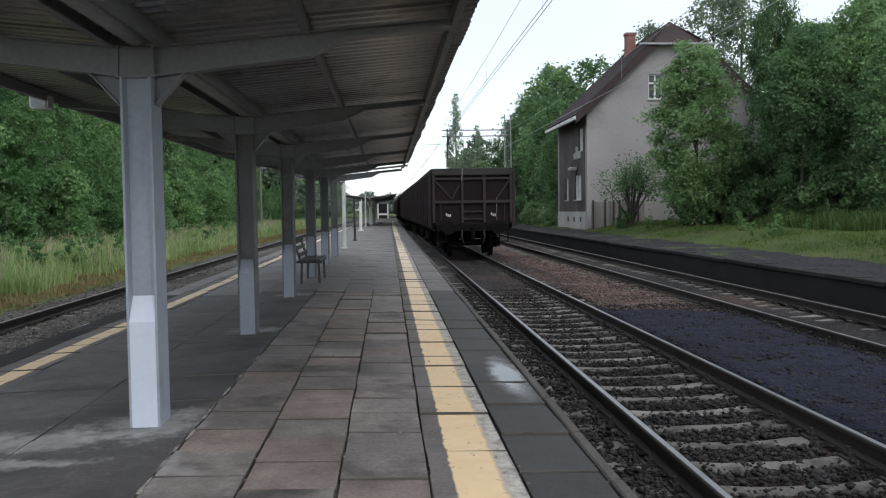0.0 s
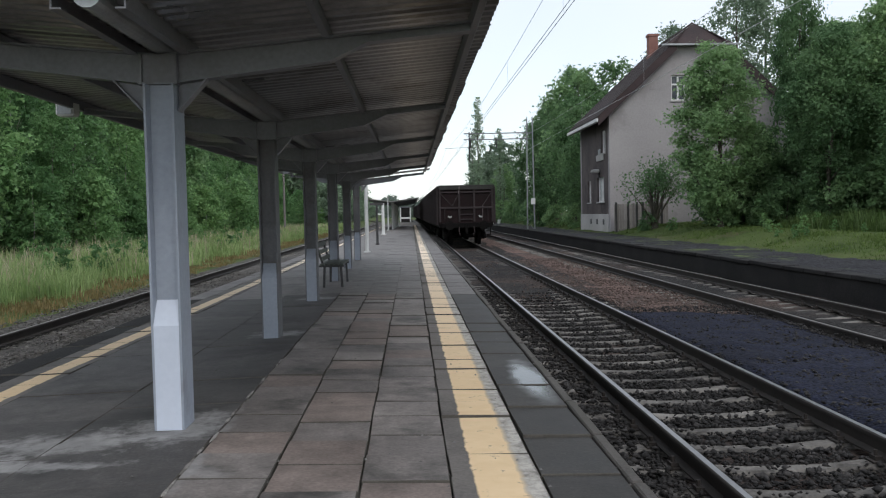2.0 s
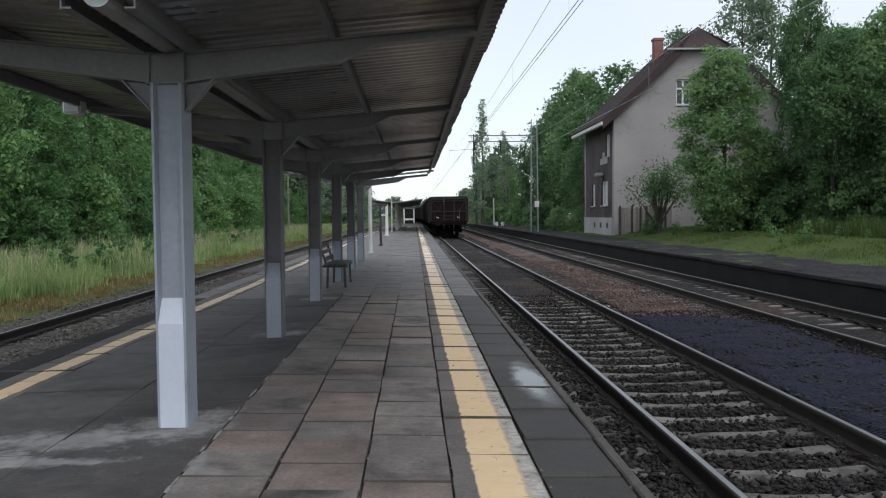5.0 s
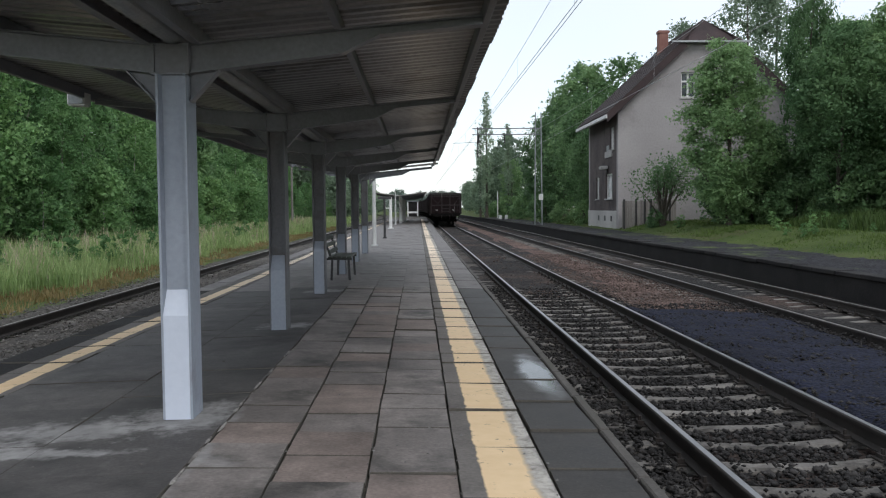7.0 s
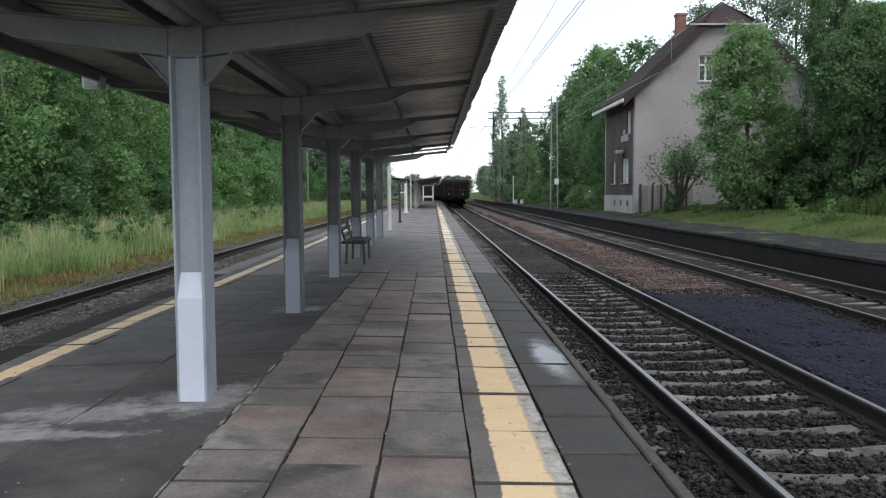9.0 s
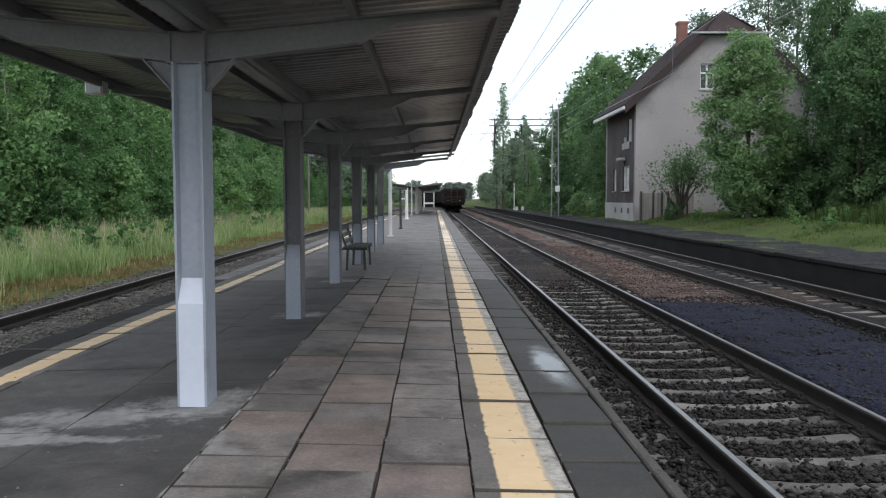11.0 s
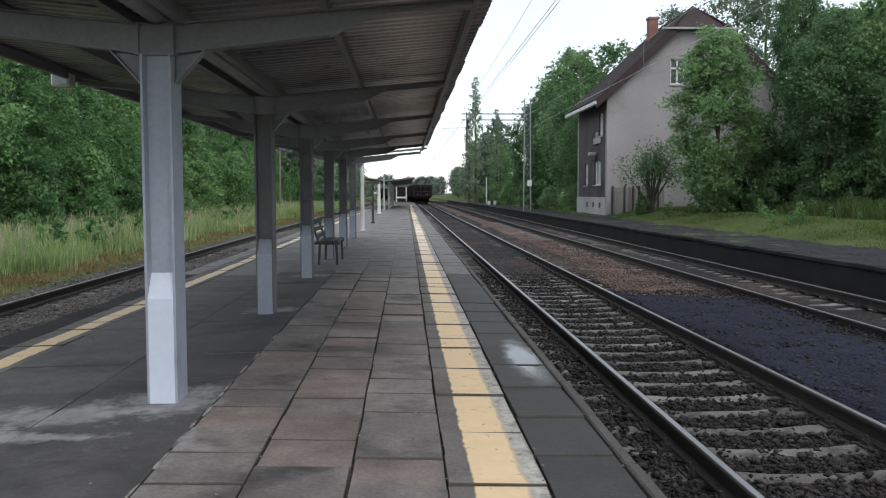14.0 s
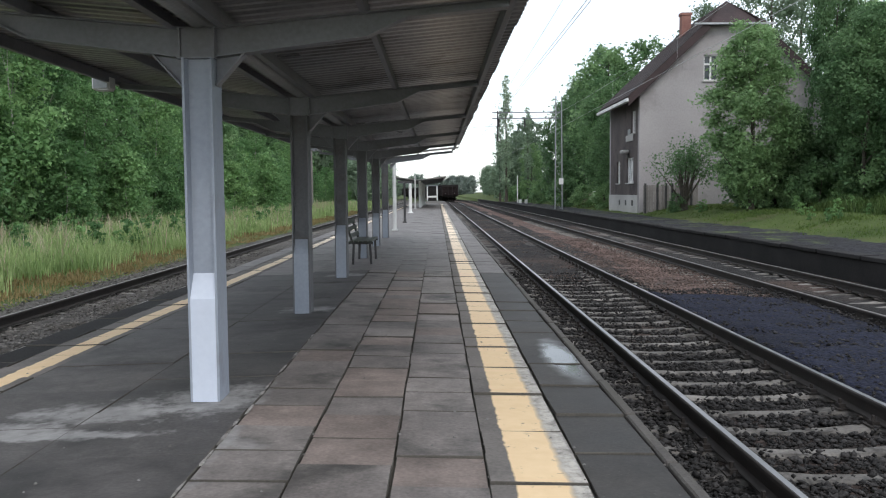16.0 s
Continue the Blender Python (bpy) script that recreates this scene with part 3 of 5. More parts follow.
def rail_mesh(y0, top):
    """Flat-bottomed rail section; the running surface takes the second material."""
    half = [(0.021, 0.0), (0.030, -0.003), (0.0355, -0.010), (0.036, -0.032), (0.010, -0.040), (0.008, -0.125), (0.062, -0.142), (0.062, -0.155)]
    outline = [(-x, z) for x, z in half][::-1] + half
    bm = bmesh.new()
    ys = [y0, 140.0] + [140.0 + 8.0 * k for k in range(1, 16)]
    rings = [[bm.verts.new((x - bend(y), y, z)) for x, z in outline] for y in ys]
    k = len(outline)
    for a, b in zip(rings, rings[1:]):
        for i in range(k):
            bm.faces.new((a[i], a[(i + 1) % k], b[(i + 1) % k], b[i]))
    bm.faces.new(rings[0][::-1])
    bm.faces.new(rings[-1])
    bmesh.ops.recalc_face_normals(bm, faces=bm.faces[:])
    me = bpy.data.meshes.new("rail")
    for f in bm.faces:
        f.material_index = 1 if f.normal.z > 0.9 and f.calc_center_median().z > -0.001 else 0
    bm.to_mesh(me)
    bm.free()
    me.materials.append(M["rail_side"])
    me.materials.append(top)
    return me


def sleeper_mesh(length=2.5):
    """Concrete sleeper, waisted and lower in the middle."""
    bm = bmesh.new()
    n = [-1.0, -0.55, -0.22, 0.22, 0.55, 1.0]
    rows = []
    for k in n:
        x = k * length / 2
        top = 0.0 if abs(k) > 0.4 else -0.030
        wide = 0.095 if abs(k) > 0.4 else 0.080
        rows.append([bm.verts.new(c) for c in ((x, -wide - 0.02, -0.18), (x, -wide, top - 0.02), (x, -wide + 0.025, top), (x, wide - 0.025, top), (x, wide, top - 0.02), (x, wide + 0.02, -0.18))])
    for a, b in zip(rows, rows[1:]):
        for i in range(5):
            bm.faces.new((a[i], b[i], b[i + 1], a[i + 1]))
    bm.faces.new(rows[0])
    bm.faces.new(rows[-1][::-1])
    bmesh.ops.recalc_face_normals(bm, faces=bm.faces[:])
    me = bpy.data.meshes.new("sleeper")
    bm.to_mesh(me)
    bm.free()
    me.materials.append(M["sleeper"])
    return me


def fastening_mesh():
    bm = bmesh.new()
    bx(bm, -0.15, 0.15, -0.075, 0.075, 0.0, 0.014)
    for s in (-1, 1):
        bx(bm, s * 0.095 - 0.028, s * 0.095 + 0.028, -0.045, 0.045, 0.010, 0.045)
        rod(bm, (s * 0.098, 0, 0.03), (s * 0.098, 0, 0.085), 0.016, n=6)
    me = bpy.data.meshes.new("fastening")
    bm.to_mesh(me)
    bm.free()
    me.materials.append(M["rail_side"])
    return me


SLEEPER, FASTENING = sleeper_mesh(), fastening_mesh()


def build_track(name, centre, top, first, last, label, fasten_to, sink=0.0):
    track = thing(name, label, "railway track", kind="structure")
    rails = rail_mesh(-4, top)
    for s in (-1, 1):
        put("rail", rails, track, at=pose(centre + s * 0.7535, 0, RAIL))
    y = first
    rng = random.Random(int(centre * 100))
    while y < last:
        ob = put("sleeper", SLEEPER, track, at=pose(centre + rng.uniform(-0.02, 0.02), y + rng.uniform(-0.015, 0.015), RAIL - 0.168 - sink + rng.uniform(-0.008, 0.004), 0, 0, rng.uniform(-0.7, 0.7)))
        if y < fasten_to:
            for s in (-1, 1):
                put("fastening", FASTENING, track, at=pose(centre + s * 0.7535, y, RAIL - 0.168))
        y += 0.557
    return track


build_track("track_main", TRACK_1, M["rail_top"], 2.73, 75, "main track with polished rails on pale concrete sleepers", 24)
build_track("track_side", TRACK_2, M["rail_dull"], 8.6, 55, "side track with dull rails half buried in sooty ballast", 16, sink=0.012)
build_track("track_rear", TRACK_L, M["rail_dull"], 6.5, 45, "little used track with rusty rails behind the platform", 0, sink=0.02)


def build_stones():
    """Loose broken stone lying between the sleepers where the camera is near."""
    base = np.array([(1, 0, 0.1), (0.1, 1, 0), (-1, 0.1, 0.1), (0, -1, -0.1), (0.15, 0.1, 0.95), (0, 0, -0.9)])
    tri = np.array([(0, 1, 4), (1, 2, 4), (2, 3, 4), (3, 0, 4), (1, 0, 5), (2, 1, 5), (3, 2, 5), (0, 3, 5)])
    rng = np.random.default_rng(5)

    def scatter(n, x0, x1, y0, y1, z, sizes, cover=0.12):
        y = y0 + (y1 - y0) * rng.random(n) ** 1.6
        x = x0 + (x1 - x0) * rng.random(n)
        phase = np.abs((y - 2.73 + 0.2785) % 0.557 - 0.2785)
        keep = (phase > 0.085) | (np.abs(x - TRACK_1) > 1.22) | (rng.random(n) < cover)
        keep &= (np.abs(np.abs(x - TRACK_1) - 0.7535) > 0.09)
        lying = (phase < 0.10) & (np.abs(x - TRACK_1) < 1.25)
        x, y, lying = x[keep], y[keep], lying[keep]
        s = sizes[0] + (sizes[1] - sizes[0]) * rng.random(len(x)) ** 2
        return x, y, np.where(lying, -0.462, z) + rng.uniform(-0.015, 0.015, len(x)), s

    dark = [scatter(36000, PLAT_R + 0.03, 4.2, 3.2, 20, -0.498, (0.010, 0.036), 0.07),
            scatter(6500, PLAT_R + 0.03, TRACK_1 - 0.86, 3.2, 20, -0.480, (0.012, 0.036), 0.85), scatter(4500, TRACK_1 + 0.86, TRACK_1 + 1.4, 3.2, 20, -0.492, (0.012, 0.034), 0.85),
            scatter(9000, 3.7, 5.95, 5, 15.5, -0.388, (0.007, 0.030))]
    grey = [scatter(11000, -7.7, PLAT_L - 0.05, 7.5, 30, -0.492, (0.012, 0.034))]
    brown = [scatter(9000, 4.0, 5.9, 13.5, 34, -0.478, (0.012, 0.036)), scatter(2500, 2.0, 3.4, 18, 36, -0.51, (0.012, 0.034))]
    for sets, mat, label in ((dark, "stone", "loose angular dark ballast stones around the sleepers"), (grey, "stone_grey", "loose grey weathered stones along the rear track"),
                             (brown, "stone_brown", "loose reddish brown stones between the tracks")):
        heap(*(np.concatenate(c) for c in zip(*sets)), M[mat], label, base, tri, rng)


def heap(x, y, z, s, mat, label, base, tri, rng):
    n = len(x)
    jit = base[None] * (0.75 + 0.6 * rng.random((n, len(base), 1))) * (0.6 + 0.8 * rng.random((n, 1, 3))) * np.array([1, 1, 0.7])
    a = rng.random(n) * 6.283
    c, d = np.cos(a)[:, None], np.sin(a)[:, None]
    v = np.stack([jit[..., 0] * c - jit[..., 1] * d, jit[..., 0] * d + jit[..., 1] * c, jit[..., 2]], -1) * s[:, None, None]
    v += np.stack([x, y, z], -1)[:, None]
    q = tri[None] + (np.arange(n) * len(base))[:, None, None]
    me = arrays("ballast_stones", v.reshape(-1, 3), q.reshape(-1, 3), mat)
    tagged(put("ballast_stones", me), label, "ballast", kind="stuff")


build_stones()

# ---------------------------------------------------------------- platforms
platform = thing("platform", "island platform paved with worn concrete slabs", "platform", kind="structure")
bm = bmesh.new()
prism(bm, [(PLAT_L + 0.02, -0.75), (PLAT_R - 0.02, -0.75), (PLAT_R - 0.02, plat_z(PLAT_R) - 0.035), (CROWN, -0.035), (PLAT_L + 0.02, plat_z(PLAT_L) - 0.035)], "y", -4, 151.6)
part("platform_core", bm, M["joint"], platform)


def build_far_platform():
    p = thing("platform_opposite", "old low platform edge of dark sooty concrete", "platform", kind="structure")
    bm = bmesh.new()
    prism(bm, [(EDGE_R, -0.7), (EDGE_R + 0.4, -0.7), (EDGE_R + 0.4, -0.02), (EDGE_R, -0.02)], "y", -4, 180)
    part("retaining_wall", bm, M["kerb_dark"], p)
    y, rng = -4.0, random.Random(8)
    me = bpy.data.meshes.new("coping_stone")
    bm = box(-0.05, 0.35, 0.008, 0.992, -0.09, 0.0, 0.012)
    bm.to_mesh(me)
    bm.free()
    me.materials.append(M["kerb_dark"])
    while y < 120:
        put("coping_stone", me, p, at=pose(EDGE_R + rng.uniform(-0.015, 0.015), y, 0.075 + rng.uniform(-0.01, 0.01), rng.uniform(-0.4, 0.4), 0, rng.uniform(-0.4, 0.4)))
        y += 1.0
    strip("coal_verge", EDGE_R + 0.28, 11.5, -4, 120, 0.035, M["coal_verge"], "black coal dust and cinders behind the platform edge", 0.05)


M["kerb_dark"] = material("sooty_concrete", (0.013, 0.0125, 0.013), (0.036, 0.034, 0.034), 1.2, 30, 0.92, spec=0.2, bump=0.5, depth=0.01, stain=(0.022, 0.022, 0.022), stain_at=0.55, vary=0.25)
M["coal_verge"] = ballast_material("cinder_verge", (0.012, 0.0125, 0.016), (0.042, 0.042, 0.047), 12, 0.03, stain=(0.09, 0.12, 0.04), stain_at=0.60, stain_scale=0.6)
build_far_platform()


# ---------------------------------------------------------------- canopy
CX = -1.66
SLOPE = 0.094


def sheet_z(x):
    return 2.60 + SLOPE * abs(x - CX)


def build_canopy():
    canopy = thing("platform_canopy", "grey steel butterfly canopy with a corrugated roof over the platform", "canopy")
    col = bmesh.new()
    prism(col, [(-0.100, -0.13), (-0.084, -0.13), (-0.074, -0.062), (0.074, -0.062), (0.084, -0.13), (0.100, -0.13), (0.100, 0.13), (0.084, 0.13), (0.074, 0.062), (-0.074, 0.062), (-0.084, 0.13), (-0.100, 0.13)], "z", -0.006, 2.314)
    cme = bpy.data.meshes.new("column")
    col.to_mesh(cme)
    col.free()
    cme.materials.append(M["paint"])
    cme2 = cme.copy()
    cme2.materials.clear()
    cme2.materials.append(M["column_shaded"])
    # tapering I-beam: web, two flanges, haunch towards the column
    web = bmesh.new()
    side = [(0.0, 2.32), (1.14, 2.465), (1.40, 2.59), (2.10, 2.655), (2.10, 2.712), (0.0, 2.515)]
    for s in (-1, 1):
        prism(web, [(s * x, z) for x, z in side], "y", -0.008, 0.008)
        for (xa, za), (xb, zb) in zip(side[:3], side[1:4]):
            bar(web, (s * xa, 0, za), (s * xb, 0, zb), 0.11, 0.012)
        bar(web, (s * 2.10, 0, 2.712), (0, 0, 2.515), 0.11, 0.012)
        prism(web, [(s * 0.115, 2.32), (s * 0.115, 2.15), (s * 0.125, 2.14), (s * 0.30, 2.345)], "y", -0.008, 0.008)
        bar(web, (s * 0.115, 0, 2.14), (s * 0.31, 0, 2.355), 0.09, 0.012)
    for s in (-1, 1):
        bx(web, s * 0.115 - 0.006, s * 0.115 + 0.006, -0.08, 0.08, 2.325, 2.52)
    bx(web, -0.13, 0.13, -0.10, 0.10, 2.314, 2.328)
    bx(web, -0.108, 0.108, -0.055, -0.045, 2.33, 2.515)
    bme = bpy.data.meshes.new("beam")
    bmesh.ops.recalc_face_normals(web, faces=web.faces[:])
    web.to_mesh(bme)
    web.free()
    bme.materials.append(M["steel"])
    # the foot is boxed in by plates with a sloping top
    lower = bpy.data.meshes.new("foot_casing")
    b2 = bmesh.new()
    for s in (-1, 1):
        prism(b2, [(s * 0.133, -0.006), (s * 0.133, 0.70), (s * 0.064, 0.87), (s * 0.061, 0.87), (s * 0.061, -0.006)], "x", -0.0835, 0.0835)
    bmesh.ops.recalc_face_normals(b2, faces=b2.faces[:])
    b2.to_mesh(lower)
    b2.free()
    lower.materials.append(M["paint"])
    first_foot = lower.copy()
    first_foot.materials.clear()
    first_foot.materials.append(M["paint_lit"])
    for i, y in enumerate(COLUMNS):
        c = put("column", cme if i == 0 else cme2, canopy, "grey-lilac painted column" if i == 0 else "grey column, canopy shade put into its colour", at=pose(-1.648 - 0.0028 * (y - COLUMNS[0]), y, 0))
        put("beam", bme, canopy, at=pose(CX, y, 0))
        if y > 2:
            put("foot_casing", first_foot if i == 0 else lower, c, "painted casing, daylight put into its pale colour" if i == 0 else "painted steel casing")
    # purlins between the beams, set under the sheets
    for x, w, h in ((-0.19, 0.05, 0.10), (0.19, 0.05, 0.10), (1.12, 0.05, 0.085), (-1.12, 0.05, 0.085), (2.13, 0.05, 0.11), (-2.13, 0.05, 0.11)):
        top = sheet_z(CX + x) - 0.004
        b3 = box(CX + x - w / 2, CX + x + w / 2, 4.62, 26.2 if abs(x) > 0.5 else 27.2, top - h, top, 0.004)
        if abs(x) < 0.5:
            b3.free()
            b3 = bmesh.new()
            s = 1 if x > 0 else -1
            xo = CX + x
            prism(b3, [(xo - s * 0.05, 2.525), (xo + s * 0.008, 2.525), (xo + s * 0.008, 2.65), (xo - s * 0.002, 2.65), (xo - s * 0.002, 2.535), (xo - s * 0.05, 2.535)], "y", 4.58, 27.2)
        part("purlin", b3, M["steel"], canopy)
    # valley gutter
    g = bmesh.new()
    rod(g, (CX, 4.56, 2.605), (CX, 27.0, 2.605), 0.078, n=20)
    part("gutter_pipe", g, M["galvanised"], canopy, "round grey gutter pipe with a capped end")
    # corrugated sheets, each 0.96 m along the platform
    pitch, n = 0.16, 6
    prof = []
    for k in range(n):
        o = k * pitch
        prof += [(o, 0.0), (o + 0.05, 0.0), (o + 0.085, 0.016), (o + 0.115, 0.016), (o + 0.15, 0.0)]
    prof.append((n * pitch, 0.0))
    vs, fs = [], []
    for x in (0.0, 2.29):
        for t in (0.0, 0.004):
            vs += [(x, y, z + t + SLOPE * x) for y, z in prof]
    m = len(prof)
    for k in range(m - 1):
        fs += [(k, k + 1, 2 * m + k + 1, 2 * m + k), (m + k + 1, m + k, 3 * m + k, 3 * m + k + 1), (k + 1, k, m + k, m + k + 1), (2 * m + k, 2 * m + k + 1, 3 * m + k + 1, 3 * m + k)]
    sme = raw("roof_sheet", vs, fs, M["sheet"])
    rng = random.Random(4)
    y = 4.5
    while y < 25.2:
        for s in (-1, 1):
            m4 = pose(CX, y, 2.60 + rng.uniform(0, 0.003)) if s > 0 else pose(CX, y + 0.96, 2.60, 0, 0, 180)
            put("roof_sheet", sme, canopy, at=m4 @ pose(rng.uniform(-0.012, 0.012), 0, 0))
        y += 0.96
    for s in (-1, 1):
        put("roof_sheet", sme, canopy, at=pose(CX, 26.75, 2.60) if s > 0 else pose(CX, 27.71, 2.60, 0, 0, 180))
    # last purlins of the open bay
    for x in (-2.1, -1.0, 1.0, 2.1):
        b3 = box(CX + x - 0.02, CX + x + 0.02, 26.2, 27.6, sheet_z(CX + x) - 0.075, sheet_z(CX + x) - 0.02, 0.003)
        part("purlin", b3, M["steel"], canopy)
    return canopy


build_canopy()


def build_edge_box():
    # made-up box in place of the pale gutter and purlin end
    sp = thing("loudspeaker", "small white box standing for a pale steel end under the canopy edge", "loudspeaker", pose(-3.86, 9.9, 2.70))
    part("case", box(-0.10, 0.10, -0.10, 0.10, -0.10, 0.06, 0.015, 2), M["white"], sp)
    part("grille", box(-0.08, 0.08, -0.106, -0.1005, -0.085, 0.045, 0.002), M["galvanised"], sp)
    part("bracket", box(-0.015, 0.015, -0.015, 0.015, 0.055, 0.15), M["dark_metal"], sp)


build_edge_box()


def build_bench():
    b = thing("bench", "dark slatted bench with a sloping back beside the canopy columns", "bench", pose(-1.60, 17.6, plat_z(-1.60)))
    for y in (-0.68, 0.68):
        f = bmesh.new()
        bar(f, (0.22, y, 0), (0.20, y, 0.43), 0.045, 0.045)
        bar(f, (-0.14, y, 0), (-0.12, y, 0.43), 0.045, 0.045)
        bar(f, (-0.24, y, 0.42), (0.26, y, 0.42), 0.04, 0.04)
        bar(f, (-0.14, y, 0.42), (-0.29, y, 0.88), 0.04, 0.04)
        part("frame", f, M["dark_metal"], b)
    for k in range(5):
        part("seat_slat", box(-0.20 + 0.094 * k, -0.12 + 0.094 * k, -0.8, 0.8, 0.442, 0.475, 0.006), M["bench_wood"], b)
    for k in range(3):
        s = box(-0.015, 0.015, -0.8, 0.8, -0.045, 0.045, 0.006)
        bmesh.ops.transform(s, matrix=pose(-0.165 - 0.045 * k, 0, 0.565 + 0.135 * k, 0, -18, 0), verts=s.verts[:])
        part("back_slat", s, M["bench_wood"], b)


build_bench()


# ---------------------------------------------------------------- train
def build_wagon():
    """High-sided open goods wagon, its rear end at y = 0, rails at z = 0."""
    w = thing("goods_wagon", "dark brown open goods wagon loaded with coal", "railway wagon", group="wagons of the train")
    W, L, Z0, Z1 = 1.42, 12.7, 1.16, 3.06
    end = 0.45
    part("floor", box(-W, W, end, end + L, 1.02, Z0, 0.01), M["underframe"], w)
    for s in (-1, 1):
        part("side_wall", box(s * W - 0.03, s * W + 0.03, end, end + L, Z0, Z1, 0.008), M["wagon"], w)
        part("top_rail", box(s * W - 0.06, s * W + 0.07, end - 0.02, end + L + 0.02, Z1 - 0.06, Z1 + 0.07, 0.015), M["wagon_top"], w)
        part("sole_bar", box(s * 1.30 - 0.06, s * 1.30 + 0.06, end, end + L, 0.95, 1.20, 0.01), M["underframe"], w)
        for k in range(9):
            y = end + 0.1 + k * (L - 0.2) / 8
            x = s * (W + 0.075)
            part("side_post", box(x - 0.05, x + 0.05, y - 0.06, y + 0.06, 1.10, Z1 - 0.02, 0.012), M["wagon_rib"], w)
        for k in range(4):
            y = end + 1.6 + k * 3.1
            part("side_door_rail", box(s * (W + 0.05) - 0.02, s * (W + 0.05) + 0.02, y - 1.0, y + 1.0, 2.05, 2.13, 0.008), M["wagon_rib"], w)
    for y, f in ((end, -1), (end + L, 1)):
        part("end_wall", box(-W + 0.032, W - 0.032, y - 0.03, y + 0.03, Z0, Z1, 0.006), M["wagon"], w)
        o = y + f * 0.075
        part("end_top_beam", box(-W, W, o - 0.06, o + 0.06, Z1 - 0.16, Z1 + 0.085, 0.02), M["wagon_top"], w)
        part("end_sill", box(-W + 0.033, W - 0.033, o - 0.04, o + 0.04, 2.74, 2.82, 0.012), M["wagon_rib"], w)
        part("end_beam", box(-W + 0.02, W - 0.02, o - 0.055, o + 0.055, 1.91, 2.02, 0.015), M["wagon_rib"], w)
        for x in (-W + 0.05, -0.36, 0.42, W - 0.05):
            part("end_post", box(x - 0.05, x + 0.05, o - 0.048, o + 0.048, 1.23, Z1 - 0.16, 0.012), M["wagon_rib"], w)
        for x0, x1, za, zb in ((-1.32, -0.72, 2.73, 2.06), (-0.36, -0.72, 2.73, 2.06), (1.32, 0.86, 2.73, 2.06)):
            d = bmesh.new()
            bar(d, (x0, o - f * 0.02, za), (x1, o - f * 0.02, zb), 0.05, 0.05)
            part("diagonal_brace", d, M["wagon_rib"], w)
        tie = bmesh.new()
        rod(tie, (-0.34, o + f * 0.055, Z1 + 0.09), (-0.38, o + f * 0.055, 2.70), 0.02, n=6)
        part("tie_rope", tie, M["rope"], w, "pale rope")
        tie = bmesh.new()
        rod(tie, (0.86, o + f * 0.03, 2.08), (0.85, o + f * 0.06, 1.30), 0.012, n=5)
        part("tie_rope", tie, M["rope"], w, "pale rope")
        for z in (1.36, 1.62):
            part("lower_rail", box(-0.31, 0.37, o - 0.03, o + 0.03, z - 0.035, z + 0.035, 0.01), M["wagon_rib"], w)
        part("headstock", box(-1.28, 1.28, y + f * 0.06 - 0.07, y + f * 0.06 + 0.07, 0.92, 1.19, 0.015), M["underframe"], w)
        for s in (-1, 1):
            buf = bmesh.new()
            rod(buf, (s * 0.875, y, 1.06), (s * 0.875, y + f * 0.33, 1.06), 0.085, n=14)
            buffer = part("buffer", buf, M["underframe"], w)
            head = bmesh.new()
            rod(head, (s * 0.875, y + f * 0.33, 1.06), (s * 0.875, y + f * 0.38, 1.06), 0.235, n=20)
            part("buffer_plate", head, M["underframe"], buffer)
            st = bmesh.new()
            for a, b in (((s * 1.25, o, 0.55), (s * 1.25, o, 1.15)), ((s * 0.95, o, 0.55), (s * 0.95, o, 0.95))):
                bar(st, a, b, 0.035, 0.035)
            bar(st, (s * 0.93, o, 0.56), (s * 1.27, o, 0.56), 0.10, 0.04)
            part("step", st, M["underframe"], w)
            hr = bmesh.new()
            rod(hr, (s * 1.12, o + f * 0.08, 1.32), (s * 1.12, o + f * 0.08, 1.92), 0.016, n=6)
            part("hand_rail", hr, M["wagon_rib"], w)
            for dx, dz in ((-0.07, 0.03), (-0.005, -0.01), (0.06, -0.01)):
                x = s * 0.80 + dx - 0.05
                part("marking", box(x - 0.024, x + 0.024, y + f * 0.034 - 0.002, y + f * 0.034 + 0.002, 1.46 + dz, 1.55 + dz), M["mark"], w)
        hook = bmesh.new()
        rod(hook, (0, y, 1.04), (0, y + f * 0.30, 1.04), 0.05, n=10)
        bar(hook, (0, y + f * 0.28, 1.05), (0, y + f * 0.30, 0.66), 0.06, 0.05)
        for s in (-1, 1):
            bar(hook, (s * 0.06, y + f * 0.2, 1.02), (s * 0.05, y + f * 0.24, 0.60), 0.03, 0.03)
        part("coupling", hook, M["underframe"], w)
        for s in (-1, 1):
            ho = bmesh.new()
            rod(ho, (s * 0.38, y + f * 0.15, 0.98), (s * 0.40, y + f * 0.28, 0.72), 0.028, n=8)
            rod(ho, (s * 0.40, y + f * 0.28, 0.72), (s * 0.34, y + f * 0.22, 0.52), 0.026, n=8)
            part("brake_hose", ho, M["wagon_rib"], w)
    # coal heap, slightly above the rim
    xs, ys = np.linspace(-W + 0.04, W - 0.04, 9), np.linspace(end + 0.05, end + L - 0.05, 30)
    gx, gy = np.meshgrid(xs, ys)
    gz = np.array([2.87 + 0.25 * (1 - (a / W) ** 2) + 0.10 * noise.noise((a * 1.2, b * 0.9, 2)) for a, b in zip(gx.ravel(), gy.ravel())])
    i = np.arange(len(ys) - 1)[:, None] * 9 + np.arange(8)[None]
    q = np.stack([i, i + 1, i + 10, i + 9], -1).reshape(-1, 4)
